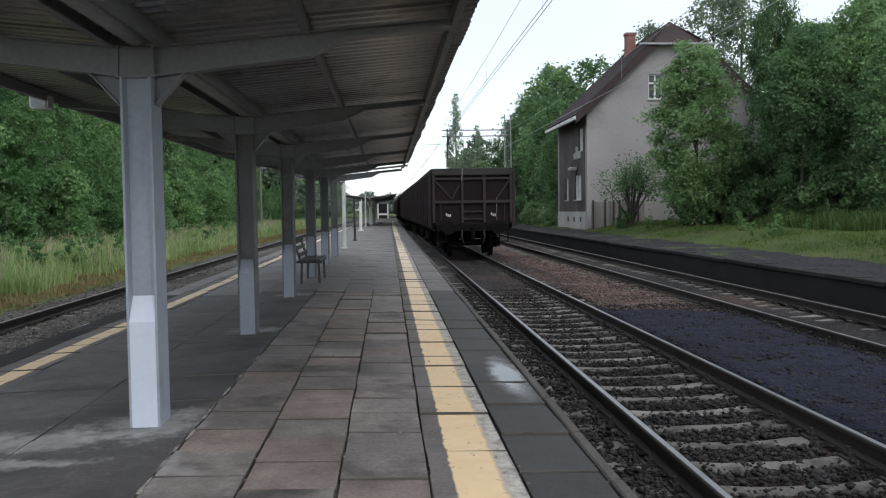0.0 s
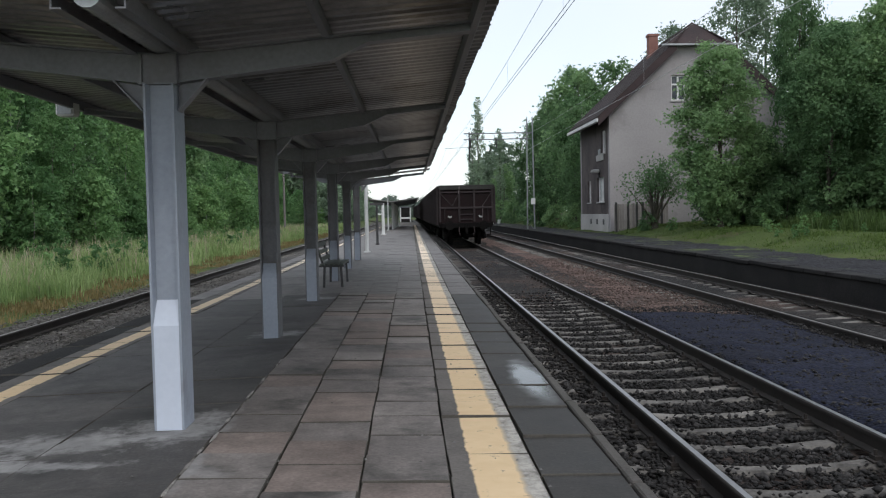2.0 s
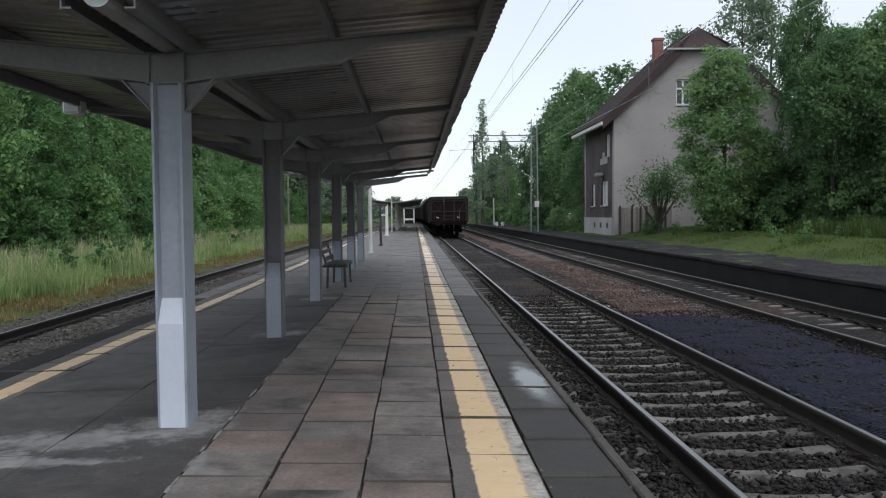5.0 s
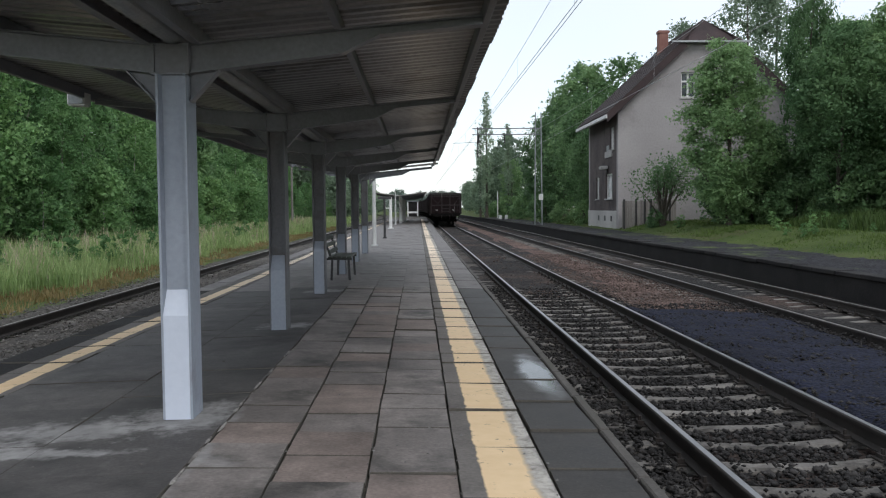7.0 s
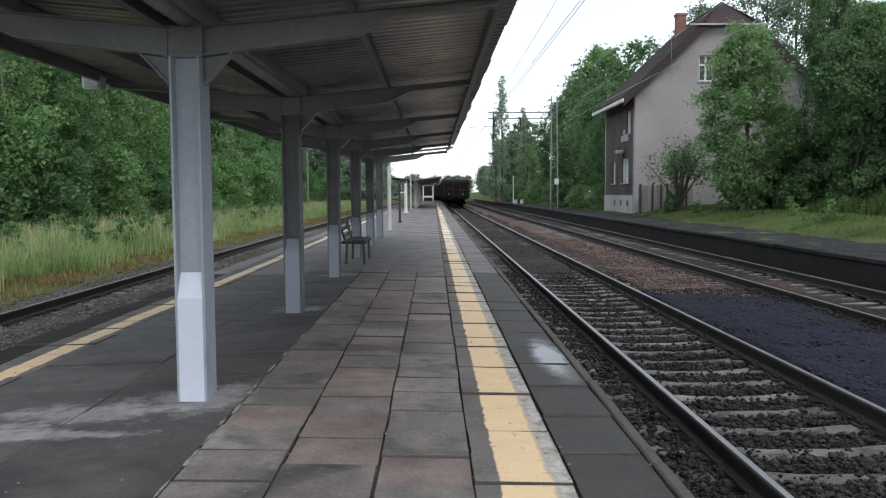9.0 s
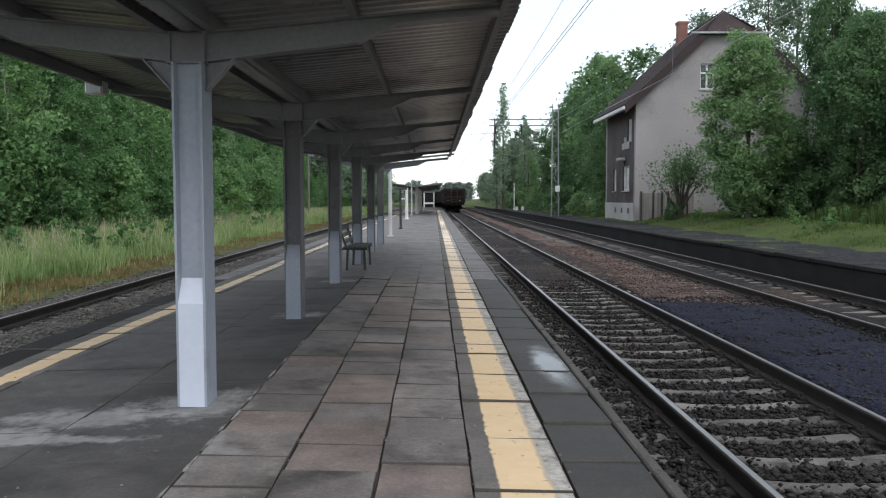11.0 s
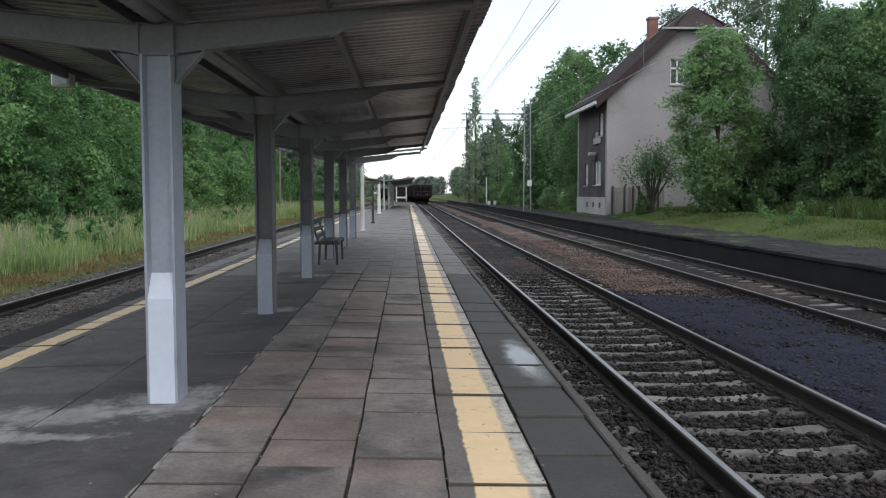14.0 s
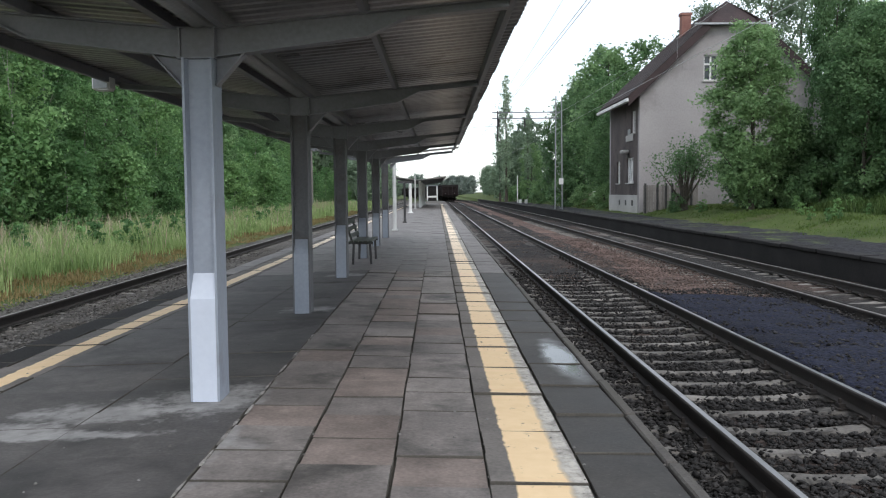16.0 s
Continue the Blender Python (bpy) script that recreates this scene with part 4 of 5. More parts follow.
    put("coal_load", arrays("coal_load", np.stack([gx.ravel(), gy.ravel(), gz], -1), q, M["coal_load"]), w, "heaped coal")
    # bogies with wheelsets
    axles = []
    for yb in (end + 2.1, end + L - 2.1):
        for s in (-1, 1):
            f = bmesh.new()
            bx(f, s * 1.02 - 0.06, s * 1.02 + 0.06, yb - 1.25, yb + 1.25, 0.36, 0.66)
            bx(f, s * 1.02 - 0.09, s * 1.02 + 0.09, yb - 0.3, yb + 0.3, 0.28, 0.72)
            for d in (-0.9, 0.9):
                bx(f, s * 1.02 - 0.10, s * 1.02 + 0.10, yb + d - 0.16, yb + d + 0.16, 0.34, 0.60)
            part("bogie_side_frame", f, M["underframe"], w)
        part("bogie_bolster", box(-1.1, 1.1, yb - 0.18, yb + 0.18, 0.60, 1.07, 0.02), M["underframe"], w)
        for d in (-0.9, 0.9):
            a = bmesh.new()
            rod(a, (-0.95, 0, 0), (0.95, 0, 0), 0.08, n=12)
            for s in (-1, 1):
                rod(a, (s * 0.70, 0, 0), (s * 0.82, 0, 0), 0.46, n=28)
                rod(a, (s * 0.68, 0, 0), (s * 0.70, 0, 0), 0.49, n=28)
                for k in range(6):
                    t = k * math.pi / 3
                    bar(a, (s * 0.825, 0.12 * math.cos(t), 0.12 * math.sin(t)), (s * 0.825, 0.38 * math.cos(t), 0.38 * math.sin(t)), 0.03, 0.01)
            axles.append(part("wheelset", a, M["underframe"], w, at=pose(0, yb + d, 0.46)))
    return w, axles


WAGON_PITCH = 14.1
wagon, wheelsets = build_wagon()
train = [wagon]
for k in range(1, 9):
    train.append(copy_thing(wagon, pose(0, 0, 0)))
tagged(wagon, "rearmost dark brown open goods wagon with white markings on its end")


# ---------------------------------------------------------------- house
def build_house():
    X0, X1, Y0, Y1, B, E, R = 11.74, 22.34, 50.0, 58.6, 0.35, 7.30, 12.25
    XM = (X0 + X1) / 2
    h = thing("station_house", "old grey plastered house with a steep brown half-hipped roof", "house")
    hip = 10.95
    k = 1.04 * (XM - X0) / (R - E)
    # gable wall with an attic window opening, made of four panels round the opening
    wx0, wx1, wz0, wz1 = 15.45, 16.30, 7.75, 9.22
    g = bmesh.new()
    prism(g, [(X0, B - 0.45), (X1, B - 0.45), (X1, E), (X0, E)], "y", Y0, Y0 + 0.4)
    prism(g, [(X0, E), (X1, E), (X1 - k * (wz0 - E), wz0), (X0 + k * (wz0 - E), wz0)], "y", Y0, Y0 + 0.4)
    prism(g, [(X0 + k * (wz0 - E), wz0), (wx0, wz0), (wx0, wz1), (X0 + k * (wz1 - E), wz1)], "y", Y0, Y0 + 0.4)
    prism(g, [(wx1, wz0), (X1 - k * (wz0 - E), wz0), (X1 - k * (wz1 - E), wz1), (wx1, wz1)], "y", Y0, Y0 + 0.4)
    prism(g, [(X0 + k * (wz1 - E), wz1), (X1 - k * (wz1 - E), wz1), (X1 - k * (hip - E), hip), (X0 + k * (hip - E), hip)], "y", Y0, Y0 + 0.4)
    bmesh.ops.remove_doubles(g, verts=g.verts[:], dist=0.002)
    part("gable_wall", g, M["plaster"], h)
    b = bmesh.new()
    prism(b, [(X0, B - 0.45), (X1, B - 0.45), (X1, E), (XM, R - 0.2), (X0, E)], "y", Y1 - 0.4, Y1)
    part("rear_gable_wall", b, M["plaster"], h)
    part("rear_side_wall", box(X1 - 0.4, X1 - 0.003, Y0 + 0.4, Y1 - 0.4, B, E), M["plaster"], h)
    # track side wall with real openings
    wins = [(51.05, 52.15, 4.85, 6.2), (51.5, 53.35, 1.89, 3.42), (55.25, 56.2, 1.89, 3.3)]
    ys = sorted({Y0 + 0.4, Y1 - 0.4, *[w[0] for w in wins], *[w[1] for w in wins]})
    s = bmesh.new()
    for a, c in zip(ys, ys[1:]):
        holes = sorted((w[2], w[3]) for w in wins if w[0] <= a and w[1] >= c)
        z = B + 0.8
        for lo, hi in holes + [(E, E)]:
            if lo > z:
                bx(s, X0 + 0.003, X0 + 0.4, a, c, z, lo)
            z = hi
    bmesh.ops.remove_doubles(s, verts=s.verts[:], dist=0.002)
    part("side_wall", s, M["dark_wall"], h, "dark brick side wall, shade put into its colour")
    part("plinth", box(X0 - 0.04, X0 + 0.4, Y0 + 0.42, Y1, B - 0.45, B + 0.8, 0.01), M["plinth"], h, "pale plastered plinth")
    for y in (51.6, 53.4, 55.2):
        part("cellar_window", box(X0 - 0.05, X0 + 0.05, y - 0.22, y + 0.22, B + 0.15, B + 0.5, 0.02), M["dark_metal"], h)

    def window(y0, y1, z0, z1):
        w = part("window", box(X0 + 0.20, X0 + 0.215, y0 + 0.05, y1 - 0.05, z0 + 0.05, z1 - 0.05), M["pane"], h, "framed window, sky reflection put into its pale pane")
        for a in ((y0, y0 + 0.09, z0, z1), (y1 - 0.09, y1, z0, z1), (y0 + 0.09, y1 - 0.09, z1 - 0.09, z1), (y0 + 0.09, y1 - 0.09, z0, z0 + 0.09), ((y0 + y1) / 2 - 0.04, (y0 + y1) / 2 + 0.04, z0 + 0.09, z1 - 0.09)):
            part("window_frame", box(X0 + 0.10, X0 + 0.18, *a), M["white"], w)
        part("window_sill", box(X0 - 0.08, X0 + 0.10, y0 - 0.05, y1 + 0.05, z0 - 0.07, z0, 0.01), M["plinth"], w)
    for a in wins:
        window(*a)
    w = part("attic_window", box(wx0, wx1, Y0 + 0.22, Y0 + 0.235, wz0, wz1), M["glass"], h, "white cross-barred attic window")
    zc = wz0 + 0.95
    for a in ((wx0, wx0 + 0.07, wz0, wz1), (wx1 - 0.07, wx1, wz0, wz1), (wx0 + 0.07, wx1 - 0.07, wz0, wz0 + 0.07), (wx0 + 0.07, wx1 - 0.07, wz1 - 0.07, wz1), (wx0 + 0.07, wx1 - 0.07, zc - 0.05, zc + 0.05), ((wx0 + wx1) / 2 - 0.05, (wx0 + wx1) / 2 + 0.05, wz0 + 0.07, wz1 - 0.07)):
        part("window_frame", box(a[0], a[1], Y0 + 0.12, Y0 + 0.2, a[2], a[3]), M["white"], w)
    part("window_sill", box(wx0 - 0.08, wx1 + 0.08, Y0 - 0.08, Y0 + 0.1, wz0 - 0.08, wz0), M["plinth"], w)
    for xx in (14.2,):
        part("blind_window", box(xx, xx + 0.35, Y0 - 0.02, Y0 + 0.03, 8.4, 9.1, 0.01), M["plaster"], h)
    # added board in place of a pale plaster patch, and a lamp, on the track side
    board = part("name_board", box(X0 - 0.06, X0 - 0.003, 51.5, 53.4, 4.42, 4.80, 0.01), M["plinth"], h, "pale board standing for a patch of bare plaster")
    part("board_remnant", box(X0 - 0.05, X0 - 0.003, 52.3, 52.9, 4.802, 5.15, 0.02), M["galvanised"], board)
    lamp = part("wall_lamp", box(X0 - 0.45, X0 - 0.02, 52.5, 53.3, 3.70, 3.92, 0.06), M["plinth"], h, "pale wall lamp on a bracket")
    part("bracket", box(X0 - 0.06, X0 - 0.003, 52.8, 53.0, 3.45, 3.70), M["dark_metal"], lamp)
    # roof: two slopes of tile courses and a small hip at the gable end
    over, ya, yb = 0.74, Y0 - 0.45, Y1 + 0.35
    slope = (R - E) / (XM - X0)
    for sgn, name in ((-1, "roof_slope"), (1, "roof_slope")):
        rv, rf = [], []
        n = 26
        length = (XM - X0) + over
        for k in range(n):
            d0, d1 = k * length / n, (k + 1) * length / n + 0.02
            for d, lift in ((d0, 0.24), (d1, 0.285)):
                for yy in (ya, yb):
                    x, z = XM + sgn * d, R - slope * d + lift
                    y = yy
                    if yy == ya and z - lift > hip:
                        y = ya + (z - lift - hip) * 1.15
                    rv.append((x, y, z))
            i = 4 * k
            rf += [(i, i + 1, i + 3, i + 2)]
            if k:
                rf += [(i - 2, i - 1, i + 1, i)]
        me = raw(name, rv, rf, M["roof"])
        put(name, me, h, "courses of dark brown tiles")
        u = bmesh.new()
        x1 = XM + sgn * length
        zl = R - slope * length
        prism(u, [(XM + sgn * 1.3, R - slope * 1.3 + 0.20), (x1, zl + 0.20), (x1, zl - 0.06), (XM + sgn * 1.3, R - slope * 1.3 - 0.08)], "y", ya + 0.02, yb - 0.02)
        part("roof_deck", u, M["roof"], h)
        part("gutter", box(x1 - 0.10, x1 + 0.10, ya, yb, zl - 0.08, zl + 0.13, 0.02), M["white"], h, "pale metal eaves gutter")
    # verge boards drawn deeper than boards, to include the shadow below the overhang
    for sgn in (-1, 1):
        v = bmesh.new()
        xe, ze = XM + sgn * ((XM - X0) + over), R - slope * ((XM - X0) + over)
        xh, zh = XM + sgn * (R - hip) / slope, hip
        prism(v, [(xe, ze + 0.24), (xh, zh + 0.24), (xh, zh - 0.34), (xe, ze - 0.30)], "y", ya - 0.03, ya + 0.03)
        part("verge_board", v, M["roof"], h, "dark brown verge board, deepened to take in the overhang's shadow")
    dh = (R - hip) / slope
    hipme = raw("hip_end", [(XM - dh - 0.55, ya - 0.05, hip), (XM + dh + 0.55, ya - 0.05, hip), (XM, ya + (R - hip) * 1.15, R + 0.27), (XM - dh - 0.55, ya - 0.05, hip - 0.10), (XM + dh + 0.55, ya - 0.05, hip - 0.10), (XM, ya + (R - hip) * 1.15, R - 0.05)],
                [(0, 1, 2), (3, 5, 4), (0, 3, 4, 1), (1, 4, 5, 2), (2, 5, 3, 0)], M["roof"])
    put("hip_end", hipme, h, "small hipped roof end")
    part("hip_gutter", box(XM - dh - 0.90, XM + dh + 0.95, ya - 0.16, ya - 0.04, hip - 0.10, hip), M["galvanised"], h)
    c = part("chimney", box(15.62, 16.22, 55.2, 55.75, 10.4, 12.54, 0.01), M["chimney"], h, "orange brick chimney")
    part("chimney_cap", box(15.57, 16.27, 55.15, 55.80, 12.542, 12.71, 0.01), M["chimney"], c)


build_house()


def build_fence():
    f = thing("wooden_fence", "weathered grey board fence in front of the house", "fence")
    rng = random.Random(3)
    x = 11.75
    while x < 14.9:
        b = box(x, x + 0.135, 49.0, 49.025, 0.10, 1.72 + rng.uniform(-0.04, 0.04), 0.004)
        part("board", b, M["wood"], f)
        x += 0.15
    for x in (11.85, 12.55, 13.05, 13.4, 13.9, 14.5):
        part("post", box(x - 0.05, x + 0.05, 48.90, 48.998, 0.0, 1.82, 0.006), M["dark_metal"], f)
    for z in (0.7, 1.4):
        part("fence_rail", box(11.75, 14.9, 49.027, 49.07, z - 0.04, z + 0.04), M["wood"], f)


build_fence()


# ---------------------------------------------------------------- overhead line
def lattice_mast(parent, x, y, z0, z1, w):
    for a in (-1, 1):
        for b in (-1, 1):
            m = bmesh.new()
            bar(m, (x + a * w, y + b * w * 0.7, z0), (x + a * w * 0.75, y + b * w * 0.5, z1), 0.04, 0.04)
            part("mast_leg", m, M["galvanised"], parent)
    m = bmesh.new()
    n = int((z1 - z0) / 0.6)
    for k in range(n):
        za, zb = z0 + k * (z1 - z0) / n, z0 + (k + 1) * (z1 - z0) / n
        s = 1 if k % 2 else -1
        for b in (-1, 1):
            bar(m, (x - s * w * 0.9, y + b * w * 0.6, za), (x + s * w * 0.9, y + b * w * 0.6, zb), 0.009, 0.009)
    part("mast_lacing", m, M["galvanised"], parent)


def build_gantry(y, label):
    g = thing("line_gantry", label, "catenary gantry", group="catenary gantries")
    lattice_mast(g, 9.3, y, 0.0, 8.7, 0.28)
    drop = bmesh.new()
    rod(drop, (4.62, y, 5.3), (4.62, y, 7.6), 0.05, n=10)
    part("drop_tube", drop, M["dark_metal"], g)
    beam = bmesh.new()
    for b in (-0.2, 0.2):
        for z in (7.02, 7.48):
            bar(beam, (4.2, y + b, z), (9.5, y + b, z), 0.04, 0.04)
    part("cross_beam", beam, M["steel"], g)
    lac = bmesh.new()
    for k in range(10):
        x = 4.3 + k * 0.51
        s = 1 if k % 2 else -1
        for b in (-0.2, 0.2):
            bar(lac, (x, y + b, 7.25 - s * 0.23), (x + 0.51, y + b, 7.25 + s * 0.23), 0.012, 0.012)
    part("beam_lacing", lac, M["galvanised"], g)
    for x in (TRACK_1 + 2.0, TRACK_2):
        i = bmesh.new()
        rod(i, (x, y, 7.0), (x, y, 6.35), 0.05, n=8)
        part("insulator", i, M["dark_metal"], g)
    arm = bmesh.new()
    rod(arm, (4.62, y, 6.45), (TRACK_1, y, 6.36), 0.018, n=6)
    part("bracket_arm", arm, M["wire"], g)
    part("sign_plate", box(9.28, 9.62, y - 0.33, y - 0.30, 1.95, 2.4, 0.01), M["white"], g)
    return g


build_gantry(66.0, "grey lattice gantry carrying the overhead wires")


def build_far_mast():
    m = thing("line_mast", "distant pale lattice mast beside the tracks", "catenary mast")
    lattice_mast(m, 10.0, 132.0, 0.0, 9.6, 0.30)


build_far_mast()


def build_wires(name, x, zc, zm, spans, double, label):
    w = thing(name, label, "overhead wire")
    for d in ((-0.04, 0.04) if double else (0.0,)):
        c = bmesh.new()
        for a, b in zip(spans, spans[1:]):
            rod(c, (x + d, a, zc), (x + d, b, zc), 0.007, n=5)
        part("contact_wire", c, M["wire"], w)
    m = bmesh.new()
    for a, b in zip(spans, spans[1:]):
        pts = [(x, a + (b - a) * t, zm - 0.75 * (1 - (2 * t - 1) ** 2)) for t in np.linspace(0, 1, 13)]
        for p, q in zip(pts, pts[1:]):
            rod(m, p, q, 0.0055, n=5)
    part("messenger_wire", m, M["wire"], w)
    d = bmesh.new()
    for a, b in zip(spans, spans[1:]):
        for t in np.linspace(0.1, 0.9, 7):
            y = a + (b - a) * t
            rod(d, (x, y, zc), (x, y, zm - 0.75 * (1 - (2 * t - 1) ** 2)), 0.003, n=4)
    part("dropper", d, M["wire"], w)


build_wires("overhead_wire", TRACK_1 + 0.10, 4.98, 6.35, (0.0, 66.0, 132.0), True, "grey contact wires over the main track")
build_wires("overhead_wire", TRACK_2, 4.90, 6.35, (0.0, 66.0, 132.0), False, "grey contact wire over the side track")


# ---------------------------------------------------------------- posts and things along the platform
def build_post(name, x, y, h, r, mat, label, category, cross=0.0, z=None):
    p = thing(name, label, category, pose(x, y, plat_z(x) if z is None else z))
    b = bmesh.new()
    rod(b, (0, 0, 0), (0, 0, h), r, r * 0.8, n=12)
    part("pole", b, mat, p, smooth=False)
    part("foot", box(-r * 1.6, r * 1.6, -r * 1.6, r * 1.6, 0, 0.06, 0.01), mat, p)
    if cross:
        part("board", box(-cross, cross, -0.03, 0.03, h - 0.10, h + 0.02, 0.01), mat, p)
    return p


build_post("lamp_post", -1.66, 32.1, 5.6, 0.075, M["concrete_post"], "pale concrete lamp post standing on the platform", "lamp post")
build_post("sign_post", -1.60, 40.4, 1.95, 0.06, M["dark_metal"], "thin dark post with a narrow sign board", "sign", 0.32)
build_post("white_post", -1.95, 60.0, 2.2, 0.12, M["white"], "thick white post on the platform", "post")
build_post("lamp_post", -2.0, 75.0, 2.9, 0.07, M["concrete_post"], "pale concrete lamp post farther along the platform", "lamp post")
build_post("marker_post", 10.05, 108.0, 3.4, 0.06, M["white"], "slim white post beside the far tracks", "post", z=0.05)
build_post("wooden_pole", -13.2, 90.0, 6.6, 0.13, M["wood"], "weathered wooden pole at the edge of the wood", "pole", z=-0.45)
for x, y, w in ((9.6, 100.0, 0.34), (10.2, 99.0, 0.32)):
    c = thing("relay_box", "small white concrete box beside the track", "cabinet", pose(x, y, 0.05), group="trackside boxes")
    part("case", box(-w / 2, w / 2, -0.15, 0.15, 0, 0.42, 0.03), M["white"], c)
    part("lid", box(-w / 2 - 0.03, w / 2 + 0.03, -0.18, 0.18, 0.422, 0.48, 0.01), M["concrete_post"], c)


def build_second_canopy():
    c = thing("far_canopy", "second butterfly canopy farther along the platform", "canopy")
    for y in (80, 88, 96, 104):
        part("column", box(CX - 0.13, CX + 0.13, y - 0.1, y + 0.1, 0, 2.5, 0.02), M["white"], c)
        b = bmesh.new()
        for s in (-1, 1):
            prism(b, [(CX, 2.3), (CX + s * 2.2, 2.65), (CX + s * 2.2, 2.75), (CX, 2.5)], "y", y - 0.04, y + 0.04)
        part("beam", b, M["steel"], c)
    for s in (-1, 1):
        b = bmesh.new()
        prism(b, [(CX, 2.51), (CX + s * 2.4, 2.82), (CX + s * 2.4, 2.87), (CX, 2.56)], "y", 76, 106)
        part("roof_sheet", b, M["sheet"], c)
    return c


build_second_canopy()


def build_hut():
    h = thing("platform_hut", "small dark shelter with white trim at the platform's far end", "shelter", pose(-0.95, 150.0, plat_z(-0.95)))
    part("wall", box(-0.75, 0.75, -1.5, 1.5, 0.0, 2.5, 0.02), M["kerb_dark"], h)
    part("roof", box(-0.95, 1.0, -1.7, 1.7, 2.502, 2.65, 0.02), M["steel"], h)
    part("trim", box(-0.8, 0.8, -1.54, -1.503, 0.55, 0.85), M["white"], h)
    for x in (-0.85, 0.85):
        part("corner_post", box(x - 0.1, x + 0.1, -1.6, -1.4, 0, 2.5), M["white"], h)


build_hut()


# ---------------------------------------------------------------- plants
def tree_meshes(seed, height, radius, clear, lumps, leaves, size, leaf, bark, slim=1.0, trunk=0.16, limbs=0, lump=1.0):
    """Tapered trunk with limbs, and a crown of leaves gathered in sprays that leave hollows between them."""
    rng = np.random.default_rng(seed)
    centres, radii = [], []
    for k in range(lumps):
        t = ((k + rng.random()) / lumps) ** 0.85
        z = clear + (height - clear) * t
        prof = radius * (math.sin(math.pi * min(1, 0.12 + 0.88 * (1 - t))) ** 0.6) * (0.55 + 0.45 * (1 - t))
        a, d = 2.4 * k + rng.normal() * 0.5, prof * (0.35 + 0.65 * math.sqrt(rng.random()))
        centres.append((d * math.cos(a), d * math.sin(a), z))
        radii.append(lump * radius * (0.17 + 0.26 * rng.random() ** 1.5) * (0.7 if t > 0.85 else 1) * (1.7 if slim > 1.5 else 1))
    centres.append((0, 0, height - radius * 0.2))
    radii.append(radius * 0.22)
    centres, radii = np.array(centres), np.array(radii)
    share = radii ** 2 / (radii ** 2).sum()
    pick = rng.choice(len(radii), leaves, p=share)
    d = rng.normal(size=(leaves, 3)) + np.array([0, 0, 0.35])
    d /= np.linalg.norm(d, axis=1, keepdims=True)
    dist = radii[pick] * np.abs(0.72 + 0.42 * rng.normal(size=leaves))
    p = centres[pick] + d * dist[:, None] * np.array([1.15, 1.15, 0.72 * slim])
    p[:, 2] -= 0.22 * dist * (d[:, 0] ** 2 + d[:, 1] ** 2)
    nrm = d * 0.55 + rng.normal(size=(leaves, 3)) * 0.65 + np.array([0, 0, 0.4])
    nrm /= np.linalg.norm(nrm, axis=1, keepdims=True)
    u = np.cross(nrm, rng.normal(size=(leaves, 3)))
    u /= np.linalg.norm(u, axis=1, keepdims=True)
    v = np.cross(nrm, u)
    s = size * (0.6 + 0.9 * rng.random(leaves))[:, None]
    tri = np.stack([p - u * s * 1.1, p + u * s * 0.7 - v * s * 0.75, p + u * s * 0.7 + v * s * 0.75], 1).reshape(-1, 3)
    crown = arrays("crown", tri, np.arange(3 * leaves).reshape(-1, 3), leaf)
    # one continuous trunk; each limb grows out of three corners of it
    bm = bmesh.new()
    n, levels, top, rings = 7, 9, height * 0.92, []
    for k in range(levels):
        t = k / (levels - 1)
        c = Vector((0.12 * radius * noise.noise((seed, t * 2, 1)), 0.12 * radius * noise.noise((seed, t * 2, 7)), top * t - 0.15))
        rad = trunk * (1.25 if k == 0 else 1 - 0.92 * t)
        rings.append([bm.verts.new(c + Vector((rad * math.cos(6.283 * i / n), rad * math.sin(6.283 * i / n), 0))) for i in range(n)])
    for a, b in zip(rings, rings[1:]):
        for i in range(n):
            bm.faces.new((a[i], a[(i + 1) % n], b[(i + 1) % n], b[i]))
    bm.faces.new(rings[-1])
    for k in range(limbs):
        c = centres[int((k + 0.5) * lumps / limbs)]
        z = max(clear * 0.6, c[2] - 0.6 * math.hypot(c[0], c[1]) - 0.2)
        ring = rings[min(levels - 2, max(1, int(z / top * (levels - 1))))]
        i = int(round(math.atan2(c[1], c[0]) / 6.283 * n)) % n
        root = [ring[(i - 1) % n], ring[i], ring[(i + 1) % n]]
        rad = trunk * 0.10
        tip = [bm.verts.new(Vector(c) + Vector((rad * math.cos(q), rad * math.sin(q), 0.4 * rad))) for q in (0, 2.1, 4.2)]
        for q in range(3):
            bm.faces.new((root[q], root[(q + 1) % 3], tip[(q + 1) % 3], tip[q]))
    tm = bpy.data.meshes.new("trunk")
    bm.to_mesh(tm)
    bm.free()
    tm.materials.append(bark)
    return tm, crown


